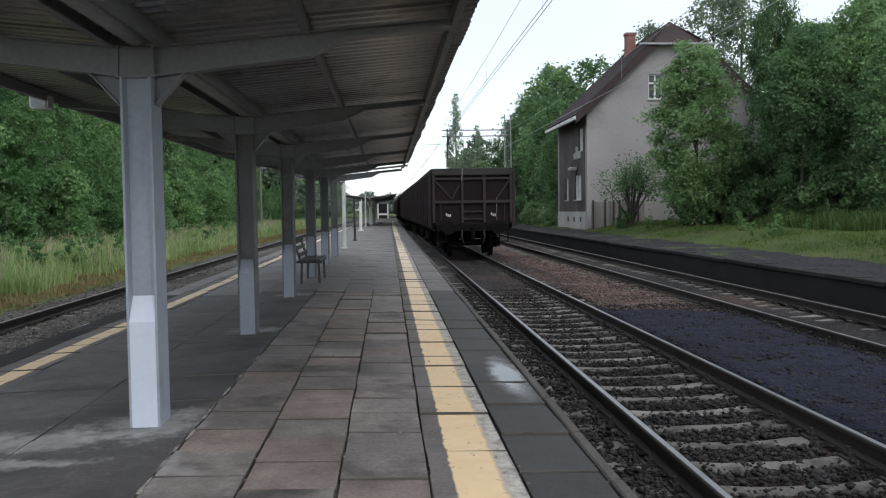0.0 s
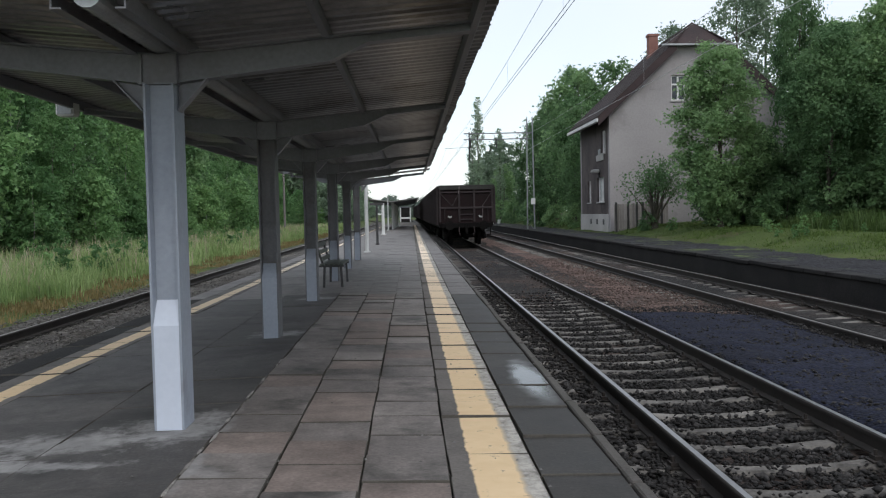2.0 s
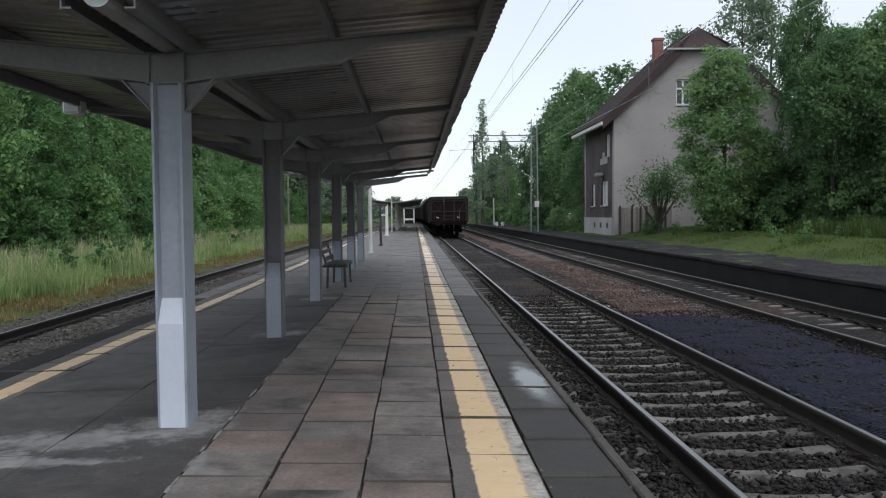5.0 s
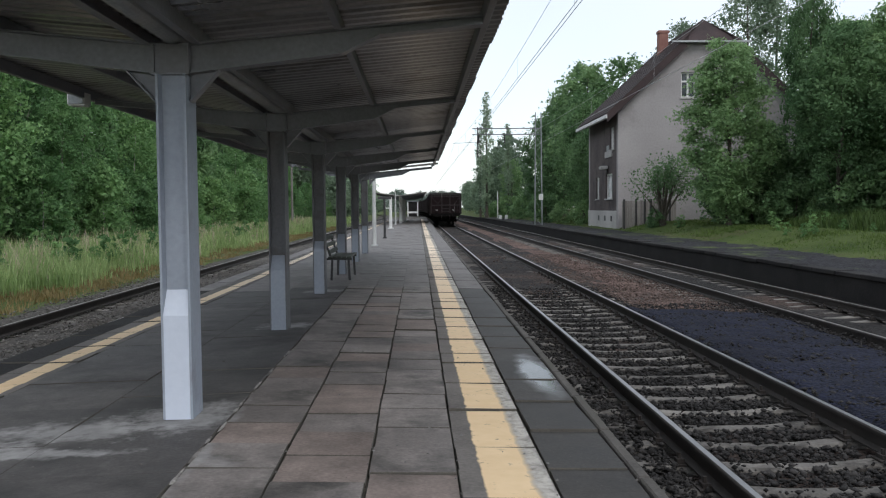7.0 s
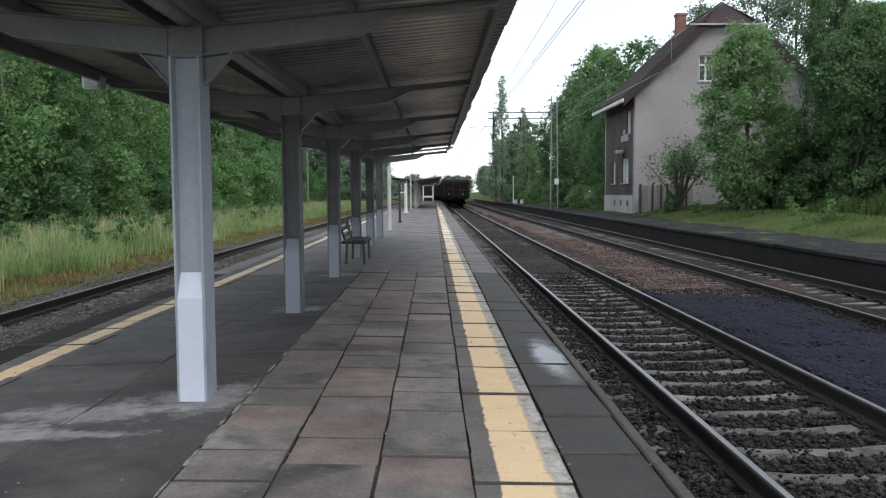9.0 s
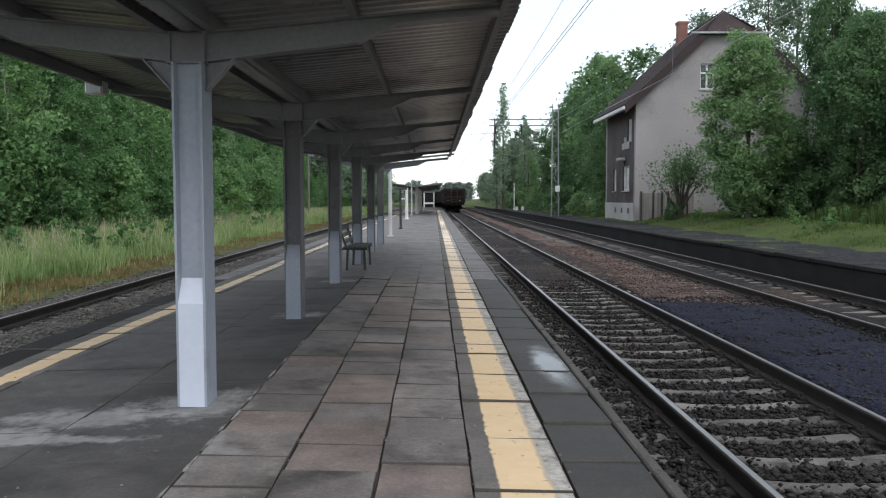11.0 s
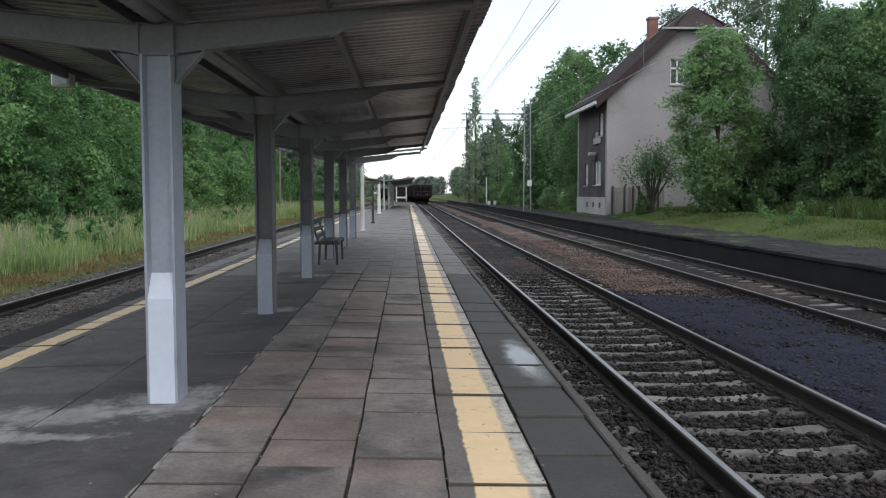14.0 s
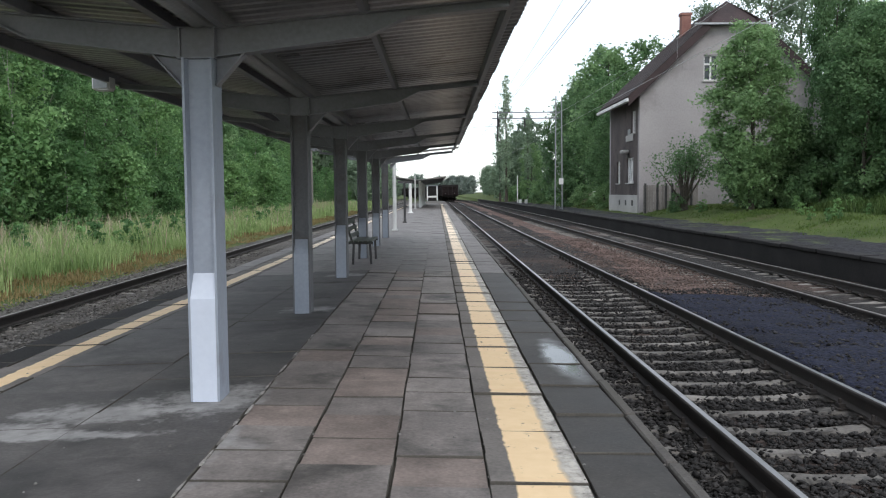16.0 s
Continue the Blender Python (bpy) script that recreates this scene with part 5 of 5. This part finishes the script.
KINDS = {
    "sapling": [tree_meshes(11 + k, 4.6, 1.7, 0.1, 34, 5600, 0.085, M["leaf_a"], M["birch"], trunk=0.04) for k in range(3)],
    "birch": [tree_meshes(21 + k, 10.5, 2.2, 1.6, 60, 8500, 0.090, M["leaf_a"], M["birch"], 1.1, trunk=0.075, limbs=10, lump=0.85) for k in range(3)],
    "broad": [tree_meshes(31 + k, 12.0, 3.4, 1.0, 70, 9000, 0.125, M["leaf_b"], M["bark"], trunk=0.17, limbs=10, lump=0.8) for k in range(3)],
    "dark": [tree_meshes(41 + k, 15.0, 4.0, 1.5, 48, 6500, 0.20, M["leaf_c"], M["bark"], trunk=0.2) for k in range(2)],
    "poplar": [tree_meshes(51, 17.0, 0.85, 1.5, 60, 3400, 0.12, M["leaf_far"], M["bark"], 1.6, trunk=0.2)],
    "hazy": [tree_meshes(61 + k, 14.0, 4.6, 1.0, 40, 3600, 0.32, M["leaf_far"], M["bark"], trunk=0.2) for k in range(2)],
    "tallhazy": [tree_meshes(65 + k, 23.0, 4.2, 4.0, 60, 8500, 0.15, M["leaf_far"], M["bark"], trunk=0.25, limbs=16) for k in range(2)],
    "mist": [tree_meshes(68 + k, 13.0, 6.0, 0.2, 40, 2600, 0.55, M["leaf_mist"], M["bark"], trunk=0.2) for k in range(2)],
    "front": [tree_meshes(71, 8.4, 2.1, 0.4, 120, 34000, 0.062, M["leaf_b"], M["bark"], trunk=0.12, limbs=22, lump=0.72)],
    "near": [tree_meshes(81 + k, 11.5, 3.2, 0.4, 100, 22000, 0.090, M["leaf_b"], M["bark"], trunk=0.15, limbs=16, lump=0.72) for k in range(3)],
    "weed": [tree_meshes(95 + k, 0.9, 0.35, 0.0, 10, 420, 0.045, M["leaf_a"], M["bark"], trunk=0.012) for k in range(3)],
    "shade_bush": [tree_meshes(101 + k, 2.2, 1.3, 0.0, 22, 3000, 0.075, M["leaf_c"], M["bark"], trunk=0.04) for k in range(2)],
    "bush": [tree_meshes(91 + k, 2.2, 1.3, 0.0, 18, 2600, 0.080, M["leaf_b"], M["bark"], trunk=0.04) for k in range(2)],
}
WORDS = {
    "sapling": ("sapling", "young bright green birch sapling at the wood's edge", "tree"),
    "birch": ("birch_tree", "slender birch with pale trunk and light green leaves", "tree"),
    "broad": ("broadleaf_tree", "leafy mid-green broadleaf tree in the wood", "tree"),
    "dark": ("tall_tree", "tall dark green tree deep in the wood", "tree"),
    "poplar": ("poplar_tree", "tall narrow poplar behind the tracks", "tree"),
    "hazy": ("distant_tree", "hazy green tree in the distance", "tree"),
    "tallhazy": ("tall_birch", "tall pale hazy birch behind the house", "tree"),
    "mist": ("misty_tree", "pale misty tree on the far skyline", "tree"),
    "front": ("young_maple_tree", "full leafy green tree in front of the house", "tree"),
    "near": ("roadside_tree", "dense green tree beside the old platform", "tree"),
    "weed": ("weed", "leafy green weed standing in the wild grass", "weed"),
    "shade_bush": ("undergrowth_bush", "dense undergrowth bush whose dark leaves stand in for tree shade", "bush"),
    "bush": ("bush", "low rounded green bush in the grass", "bush"),
}


def plant(kind, x, y, scale=1.0, seed=0, wide=1.0):
    rng = random.Random(seed * 7919 + int(x * 10) * 31 + int(y * 10))
    k = rng.randrange(len(KINDS[kind]))
    name, label, cat = WORDS[kind]
    t = thing(name, label, cat, pose(x, y, float(ground_z(x, y)), 0, 0, rng.uniform(0, 360)), group=name + "s")
    tm, cm = KINDS[kind][k]
    t.scale = (scale * wide, scale * wide, scale)
    put("trunk", tm, t)
    put("crown", cm, t)
    return t


rng = random.Random(77)
# the wood on the rear side: saplings in front, tall trees behind
y = 20.0
while y < 150:
    plant("sapling", -16.0 + rng.uniform(-1.2, 1.2), y, rng.uniform(0.6, 1.15), 1)
    y += rng.uniform(2.0, 3.6) * (1 + y / 150)
y = 22.0
while y < 170:
    plant(rng.choice(("birch", "birch", "broad", "sapling")), -19.0 + rng.uniform(-1.5, 1.5), y, rng.uniform(0.75, 1.05), 2)
    y += rng.uniform(2.6, 4.2) * (1 + y / 200)
y = 24.0
while y < 190:
    plant(rng.choice(("broad", "broad", "dark")), -24.0 + rng.uniform(-2, 2), y, rng.uniform(0.85, 1.15), 3)
    y += rng.uniform(3.4, 5.2) * (1 + y / 250)
y = 30.0
while y < 220:
    plant("dark", -31.0 + rng.uniform(-2.5, 2.5), y, rng.uniform(0.9, 1.2), 4)
    y += rng.uniform(4.5, 6.5) * (1 + y / 250)
for k in range(12):
    plant("birch", -16.6 + rng.uniform(-0.9, 0.6), 23 + k * 5.2 + rng.uniform(-1.8, 1.8), rng.uniform(0.6, 0.95), 17)
# beside and behind the house
plant("front", 13.95, 38.0, 0.97, 5, 1.14)
plant("near", 16.2, 39.2, 0.40, 18, 1.05)
plant("near", 18.1, 39.0, 1.0, 11, 0.48)
plant("near", 21.3, 41.5, 0.8, 12, 0.9)
plant("near", 18.7, 36.0, 0.62, 13, 1.0)
for k in range(40):
    plant("bush", -17.2 + rng.uniform(-1.2, 1.2), 21 + k * 2.6 + rng.uniform(-1, 1), rng.uniform(0.7, 1.5), 14)
for k in range(14):
    plant("bush", 22.5 + rng.uniform(-2, 8), 44 + k * 1.8, rng.uniform(1.0, 1.8), 15)
for k in range(9):
    plant("bush", 15.5 + k * 0.85, 37.5 - k * 0.75 + rng.uniform(-0.6, 0.6), rng.uniform(0.6, 1.0), 16)
for x, y, k, s in ((19.3, 38.5, "near", 0.74), (22.2, 42.0, "near", 0.75), (17.3, 34.5, "near", 0.70), (20.0, 35.0, "near", 0.8), (22.5, 38.0, "near", 0.75), (18.6, 30.0, "near", 0.6),
                   (21.8, 31.0, "near", 0.74), (24.5, 34.5, "near", 0.85), (25.5, 43.0, "near", 1.0), (23.6, 46.5, "near", 0.9),
                   (27.0, 54.0, "broad", 1.0), (29.5, 50.0, "broad", 1.0), (31.0, 48.0, "broad", 0.95),
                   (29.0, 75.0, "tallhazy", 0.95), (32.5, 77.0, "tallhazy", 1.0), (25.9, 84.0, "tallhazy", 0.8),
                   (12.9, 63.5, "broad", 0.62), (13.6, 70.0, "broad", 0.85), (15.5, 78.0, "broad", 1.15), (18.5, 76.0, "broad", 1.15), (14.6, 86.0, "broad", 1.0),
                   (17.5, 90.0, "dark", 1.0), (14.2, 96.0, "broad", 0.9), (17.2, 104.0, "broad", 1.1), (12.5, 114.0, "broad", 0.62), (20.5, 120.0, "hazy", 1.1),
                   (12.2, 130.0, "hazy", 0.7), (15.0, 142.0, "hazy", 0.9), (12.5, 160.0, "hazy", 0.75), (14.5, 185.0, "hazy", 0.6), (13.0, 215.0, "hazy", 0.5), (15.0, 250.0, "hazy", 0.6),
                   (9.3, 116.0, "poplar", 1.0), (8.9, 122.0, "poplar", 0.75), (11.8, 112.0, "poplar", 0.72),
                   (12.1, 62.0, "bush", 0.8), (12.4, 44.5, "bush", 0.45), (16.0, 39.5, "bush", 1.0), (17.8, 33.5, "bush", 0.9), (20.5, 30.5, "bush", 1.2), (19.0, 33.0, "bush", 1.1),
                   (15.2, 41.0, "bush", 1.2), (22.5, 29.5, "bush", 1.3)):
    plant(k, x, y, s, 6)
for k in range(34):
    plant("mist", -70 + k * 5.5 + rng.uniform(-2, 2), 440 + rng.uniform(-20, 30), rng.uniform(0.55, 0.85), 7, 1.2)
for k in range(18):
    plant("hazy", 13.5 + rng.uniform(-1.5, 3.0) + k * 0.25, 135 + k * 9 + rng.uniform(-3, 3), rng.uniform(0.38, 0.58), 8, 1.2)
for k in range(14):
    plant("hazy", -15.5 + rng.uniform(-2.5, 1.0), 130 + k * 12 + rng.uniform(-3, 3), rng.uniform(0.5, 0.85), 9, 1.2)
for k in range(12):
    plant("bush", 12.2 + rng.uniform(-1.2, 1.5), 68 + k * 6 + rng.uniform(-2, 2), rng.uniform(0.7, 1.3), 10)


# dark-leaved bushes added to give the shade below the front and near trees
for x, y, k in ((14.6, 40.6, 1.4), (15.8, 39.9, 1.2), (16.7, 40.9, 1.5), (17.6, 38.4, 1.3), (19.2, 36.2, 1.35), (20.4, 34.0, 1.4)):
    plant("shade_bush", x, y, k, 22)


def build_elder():
    """Many-stemmed bush with bare arching stems below its leaves."""
    t = thing("elder_bush", "spreading bush with bare stems and sparse leaves by the fence", "bush", pose(12.75, 44.3, float(ground_z(12.75, 44.3))))
    r = np.random.default_rng(12)
    tips = []
    for k in range(22):
        a = r.random() * 6.283
        lean, h = 0.5 + 1.1 * r.random(), 2.2 + 1.5 * r.random()
        p = Vector((0.12 * math.cos(a), 0.12 * math.sin(a), -0.1))
        bm = bmesh.new()
        for j in range(5):
            f = (j + 1) / 5
            q = Vector((lean * f ** 1.4 * math.cos(a + 0.3 * f), lean * f ** 1.4 * math.sin(a + 0.3 * f), h * f))
            rod(bm, p, q, 0.06 * (1.1 - f + 0.15), 0.06 * (1.1 - f), n=5)
            if j >= 3:
                tips += [q, q + Vector(r.normal(size=3) * 0.25)]
            p = q
        part("stem", bm, M["bark"], t)
    c = np.array([v[:] for v in tips])
    n = 3600
    p = c[r.integers(0, len(c), n)] + r.normal(size=(n, 3)) * 0.27
    nr = r.normal(size=(n, 3)) + np.array([0, 0, 0.6])
    nr /= np.linalg.norm(nr, axis=1, keepdims=True)
    u = np.cross(nr, r.normal(size=(n, 3)))
    u /= np.linalg.norm(u, axis=1, keepdims=True)
    v = np.cross(nr, u)
    s = 0.06 * (0.5 + r.random(n))[:, None]
    put("foliage", arrays("foliage", np.stack([p - u * s, p - v * s * 0.6, p + u * s, p + v * s * 0.6], 1).reshape(-1, 3), np.arange(4 * n).reshape(-1, 4), M["leaf_b"]), t)


build_elder()
for k in range(110):
    yy = 15 + 55 * (k / 110) ** 1.3 + rng.uniform(-1, 1)
    plant("weed", rng.uniform(-15.5, -9.8), yy, rng.uniform(0.6, 1.25), 20)
for k in range(26):
    plant("weed", rng.uniform(12.5, 18.0), rng.uniform(26, 44), rng.uniform(0.3, 0.7), 21)


def build_grass(name, mat, label, x0, x1, y0, y1, clumps, blades, height, spread, seed, edge=0.0):
    r = np.random.default_rng(seed)
    cx = x0 + (x1 - x0) * r.random(clumps)
    cy = y0 + (y1 - y0) * r.random(clumps) ** 1.7
    cx = cx + edge * np.sin(cy * 0.9) + edge * 0.6 * np.sin(cy * 2.3 + 1)
    hh = height * (0.55 + 0.9 * r.random(clumps) ** 2)
    n = clumps * blades
    bxx, byy = np.repeat(cx, blades) + r.normal(size=n) * spread, np.repeat(cy, blades) + r.normal(size=n) * spread
    h = np.repeat(hh, blades) * (0.5 + 0.7 * r.random(n))
    bz = ground_z(bxx, byy) - 0.06
    a = r.random(n) * 6.283
    lean = h * (0.1 + 0.45 * r.random(n))
    w = 0.005 + 0.007 * r.random(n) + 0.00022 * byy
    dx, dy = np.cos(a), np.sin(a)
    base = np.stack([bxx, byy, bz], -1)
    side = np.stack([-dy * w, dx * w, np.zeros(n)], -1)
    mid = base + np.stack([dx * lean * 0.35, dy * lean * 0.35, h * 0.6], -1)
    tip = base + np.stack([dx * lean, dy * lean, h], -1)
    v = np.stack([base - side, base + side, mid + side * 0.8, mid - side * 0.8, tip], 1).reshape(-1, 3)
    i = np.arange(n) * 5
    tris = np.concatenate([np.stack([i, i + 1, i + 2], -1), np.stack([i, i + 2, i + 3], -1), np.stack([i + 3, i + 2, i + 4], -1)])
    tagged(put(name, arrays(name, v, tris, mat)), label, "grass", kind="stuff")


build_grass("tall_grass", M["grass"], "tall wild grass between the track and the wood", -16.5, -9.2, 14, 130, 7000, 22, 0.60, 0.17, 1, 0.3)
build_grass("seed_grass", M["grass_seed"], "pale seed heads standing over the wild grass", -16.5, -9.6, 14, 110, 2600, 5, 0.78, 0.22, 6, 0.3)
build_grass("dry_grass", M["grass_dry"], "reddish dry grass along the ballast", -9.7, -8.0, 13, 90, 2000, 16, 0.17, 0.16, 2, 0.15)
build_grass("verge_grass", M["grass_short"], "short bright green grass in front of the house", 11.35, 19, 18, 75, 8500, 14, 0.11, 0.16, 3, 0.25)
build_grass("tall_verge_grass", M["grass_short"], "tall fresh grass under the trees", 14.8, 20.5, 26, 34, 1300, 24, 0.5, 0.2, 4)


# ---------------------------------------------------------------- paving, piece by piece
def slab_mesh(w, l, mat, edge=0.003):
    me = bpy.data.meshes.new("paving_slab")
    bm = bx(bmesh.new(), -w / 2, w / 2, -l / 2, l / 2, -0.05, 0.0)
    bmesh.ops.bevel(bm, geom=[e for e in bm.edges if e.verts[0].co.z > -0.01 and e.verts[1].co.z > -0.01], offset=edge, segments=1, affect="EDGES")
    for f in bm.faces:
        f.material_index = 0 if f.normal.z > 0.95 else 1
    bm.to_mesh(me)
    bm.free()
    me.materials.append(mat)
    me.materials.append(M["joint"])
    return me


def build_paving():
    rng = random.Random(21)
    # columns: left edge, right edge, first joint, length, material, share of reddish slabs
    cols = [(-4.15, -3.80, 0.1, 0.9, "kerb_dark", 0), (-3.79, -3.31, 0.3, 0.5, "line_left", 0), (-3.30, -2.3065, 0.2, 1.0, "slab_dark", 0),
            (-2.305, -1.31, 0.55, 1.0, "slab_dark", 0), (-1.30, -0.81, 0.15, 0.5, "slab", 0.3), (-0.80, -0.305, 0.42, 0.5, "slab", 0.5),
            (-0.295, 0.185, 0.08, 0.5, "slab", 0.25), (0.195, 0.69, 0.26, 0.475, "line_right", 0), (0.705, 1.155, 0.2, 0.83, "slab_edge", 0)]
    near_to = 15.5
    vs, fs = [], []
    for x0, x1, first, length, mat, red in cols:
        w, xc = x1 - x0 - 0.002, (x0 + x1) / 2
        meshes = {m: slab_mesh(w, length - (0.005 if mat == "slab_dark" else 0.008), M[m]) for m in ({mat, "slab_red"} if red else {mat})}
        tilt = -math.degrees(math.atan(0.025)) * (-1 if xc > CROWN else 1)
        y = first + 2.0
        while y < 110:
            yc = y + length / 2
            dz, rx, ry = rng.uniform(-0.010, 0.008), rng.uniform(-0.9, 0.9), rng.uniform(-0.5, 0.5)
            if mat == "slab_dark":
                dz, rx, ry = dz * 0.35, rx * 0.2, ry * 0.25
            painted = mat.startswith("line")
            if yc < near_to or painted:
                kind = "slab_red" if red and rng.random() < red else mat
                put("paving_slab", meshes[kind], platform, at=pose(xc + rng.uniform(-0.004, 0.004), yc + rng.uniform(-0.004, 0.004), plat_z(xc) + dz, rx, tilt + ry, rng.uniform(-0.6, 0.6)))
            else:
                i = len(vs)
                for sx, sy in ((-1, -1), (1, -1), (1, 1), (-1, 1)):
                    x = xc + sx * (w / 2 + 0.004)
                    vs.append((x, yc + sy * (length / 2 - 0.003), plat_z(x) + dz * 0.5 + sx * 0.003 * ry))
                for sx, sy in ((-1, -1), (1, -1), (1, 1), (-1, 1)):
                    x = xc + sx * w / 2
                    vs.append((x, yc + sy * (length / 2 - 0.007), plat_z(x) - 0.05))
                fs += [(i, i + 1, i + 2, i + 3), (i + 4, i + 5, i + 1, i), (i + 5, i + 6, i + 2, i + 1), (i + 6, i + 7, i + 3, i + 2), (i + 7, i + 4, i, i + 3)]
            y += length
    ob = put("far_paving_slabs", raw("far_paving_slabs", vs, fs, M["slab_joined"]), platform)
    tagged(ob, "worn concrete slabs farther along the platform", kind="stuff")
    # kerb stones along the main track
    y = 1.0
    me = bpy.data.meshes.new("kerb_stone")
    bm = box(-0.035, 0.035, -0.49, 0.49, -0.22, 0.0, 0.01)
    bm.to_mesh(me)
    bm.free()
    me.materials.append(M["kerb"])
    while y < 110:
        put("kerb_stone", me, platform, at=pose(PLAT_R - 0.035 + rng.uniform(-0.006, 0.006), y, plat_z(PLAT_R) + 0.01 + rng.uniform(-0.008, 0.008), 0, 0, rng.uniform(-0.35, 0.35)))
        y += 1.0


build_paving()


def ragged_patch(name, cx, cy, rx, ry, mat, label, category, lift, seed, thick=0.006):
    """A thin uneven skin lying on the slabs."""
    r = random.Random(seed)
    n, rings = 40, 3
    vs, fs = [(cx, cy, plat_z(cx) + lift)], []
    for ring in range(1, rings + 1):
        for k in range(n):
            a = 2 * math.pi * k / n
            wob = 1 + 0.35 * noise.noise((math.cos(a) * 1.7 + seed, math.sin(a) * 1.7, seed)) + 0.12 * noise.noise((math.cos(a) * 6, math.sin(a) * 6, seed)) if ring == rings else 1
            f = ring / rings * wob
            x, y = cx + rx * f * math.cos(a), cy + ry * f * math.sin(a)
            vs.append((x, y, plat_z(x) + (lift if ring < rings else lift - thick)))
    for k in range(n):
        j = (k + 1) % n
        fs.append((0, 1 + k, 1 + j))
        for ring in range(rings - 1):
            o = 1 + ring * n
            fs.append((o + k, o + n + k, o + n + j, o + j))
    return tagged(put(name, raw(name, vs, fs, mat)), label, category, kind="structure")


rng = random.Random(9)
y = 4.0
while y < 8.6:
    l = rng.uniform(0.12, 0.4)
    ragged_patch("joint_mortar", -1.305 + rng.uniform(-0.01, 0.01), y, rng.uniform(0.006, 0.017), l / 2, M["mortar"], "crumbling pale mortar in a slab joint", "mortar", 0.005, int(y * 10))
    y += l * rng.uniform(0.9, 1.8)


def build_chips():
    """Small stone chips and crumbs lying on the slabs."""
    r = random.Random(61)
    bm = bmesh.new()
    for k in range(170):
        x, y = r.uniform(-3.6, 1.1), 3.4 + 9 * r.random() ** 1.4
        if r.random() < 0.35:
            x = r.choice((-1.3, -0.8, -0.3, 0.19, 0.7, 1.17)) + r.uniform(-0.03, 0.03)
        s = r.uniform(0.004, 0.013)
        o = Vector((x, y, plat_z(x) + 0.004))
        a = r.random() * 6.28
        v = [bm.verts.new(o + Vector((math.cos(a + t) * s * r.uniform(0.7, 1.5), math.sin(a + t) * s, 0))) for t in (0, 1.6, 3.1, 4.7)]
        top = bm.verts.new(o + Vector((0, 0, s * 0.9)))
        for i in range(4):
            bm.faces.new((v[i], v[(i + 1) % 4], top))
    tagged(part("stone_chips", bm, M["cement"]), "pale stone chips and crumbs on the platform", "gravel", kind="stuff")


build_chips()


# ---------------------------------------------------------------- what moves
def track_x(y):
    """Where the wagons run: close to the middle of the main track, then round the bend."""
    return TRACK_1 + 0.24 - 0.33 * float(smoothstep(30.0, 80.0, y)) - bend(y)


def motions():
    def gone(t):
        """Metres that the train, slowly gathering speed, has run by a time."""
        return 7.0 * t + 0.07 * t * t

    start = 29.7
    for k, w in enumerate(train):
        rows = []
        for i in range(17):
            y = start + gone(i) + WAGON_PITCH * k
            a, b = track_x(y + 2), track_x(y + 11.5)
            rows.append((float(i), pose(a, y, RAIL, 0, 0, -math.degrees(math.atan2(b - a, 9.5)))))
        walk(w, rows)
    step = 0.07
    for a in wheelsets:
        place = a.matrix_basis.translation.copy()
        rows = [(min(16.0, i * step), pose(place.x, place.y, place.z, -math.degrees(gone(min(16.0, i * step)) / 0.46), 0, 0)) for i in range(230)]
        walk(a, rows)


motions()
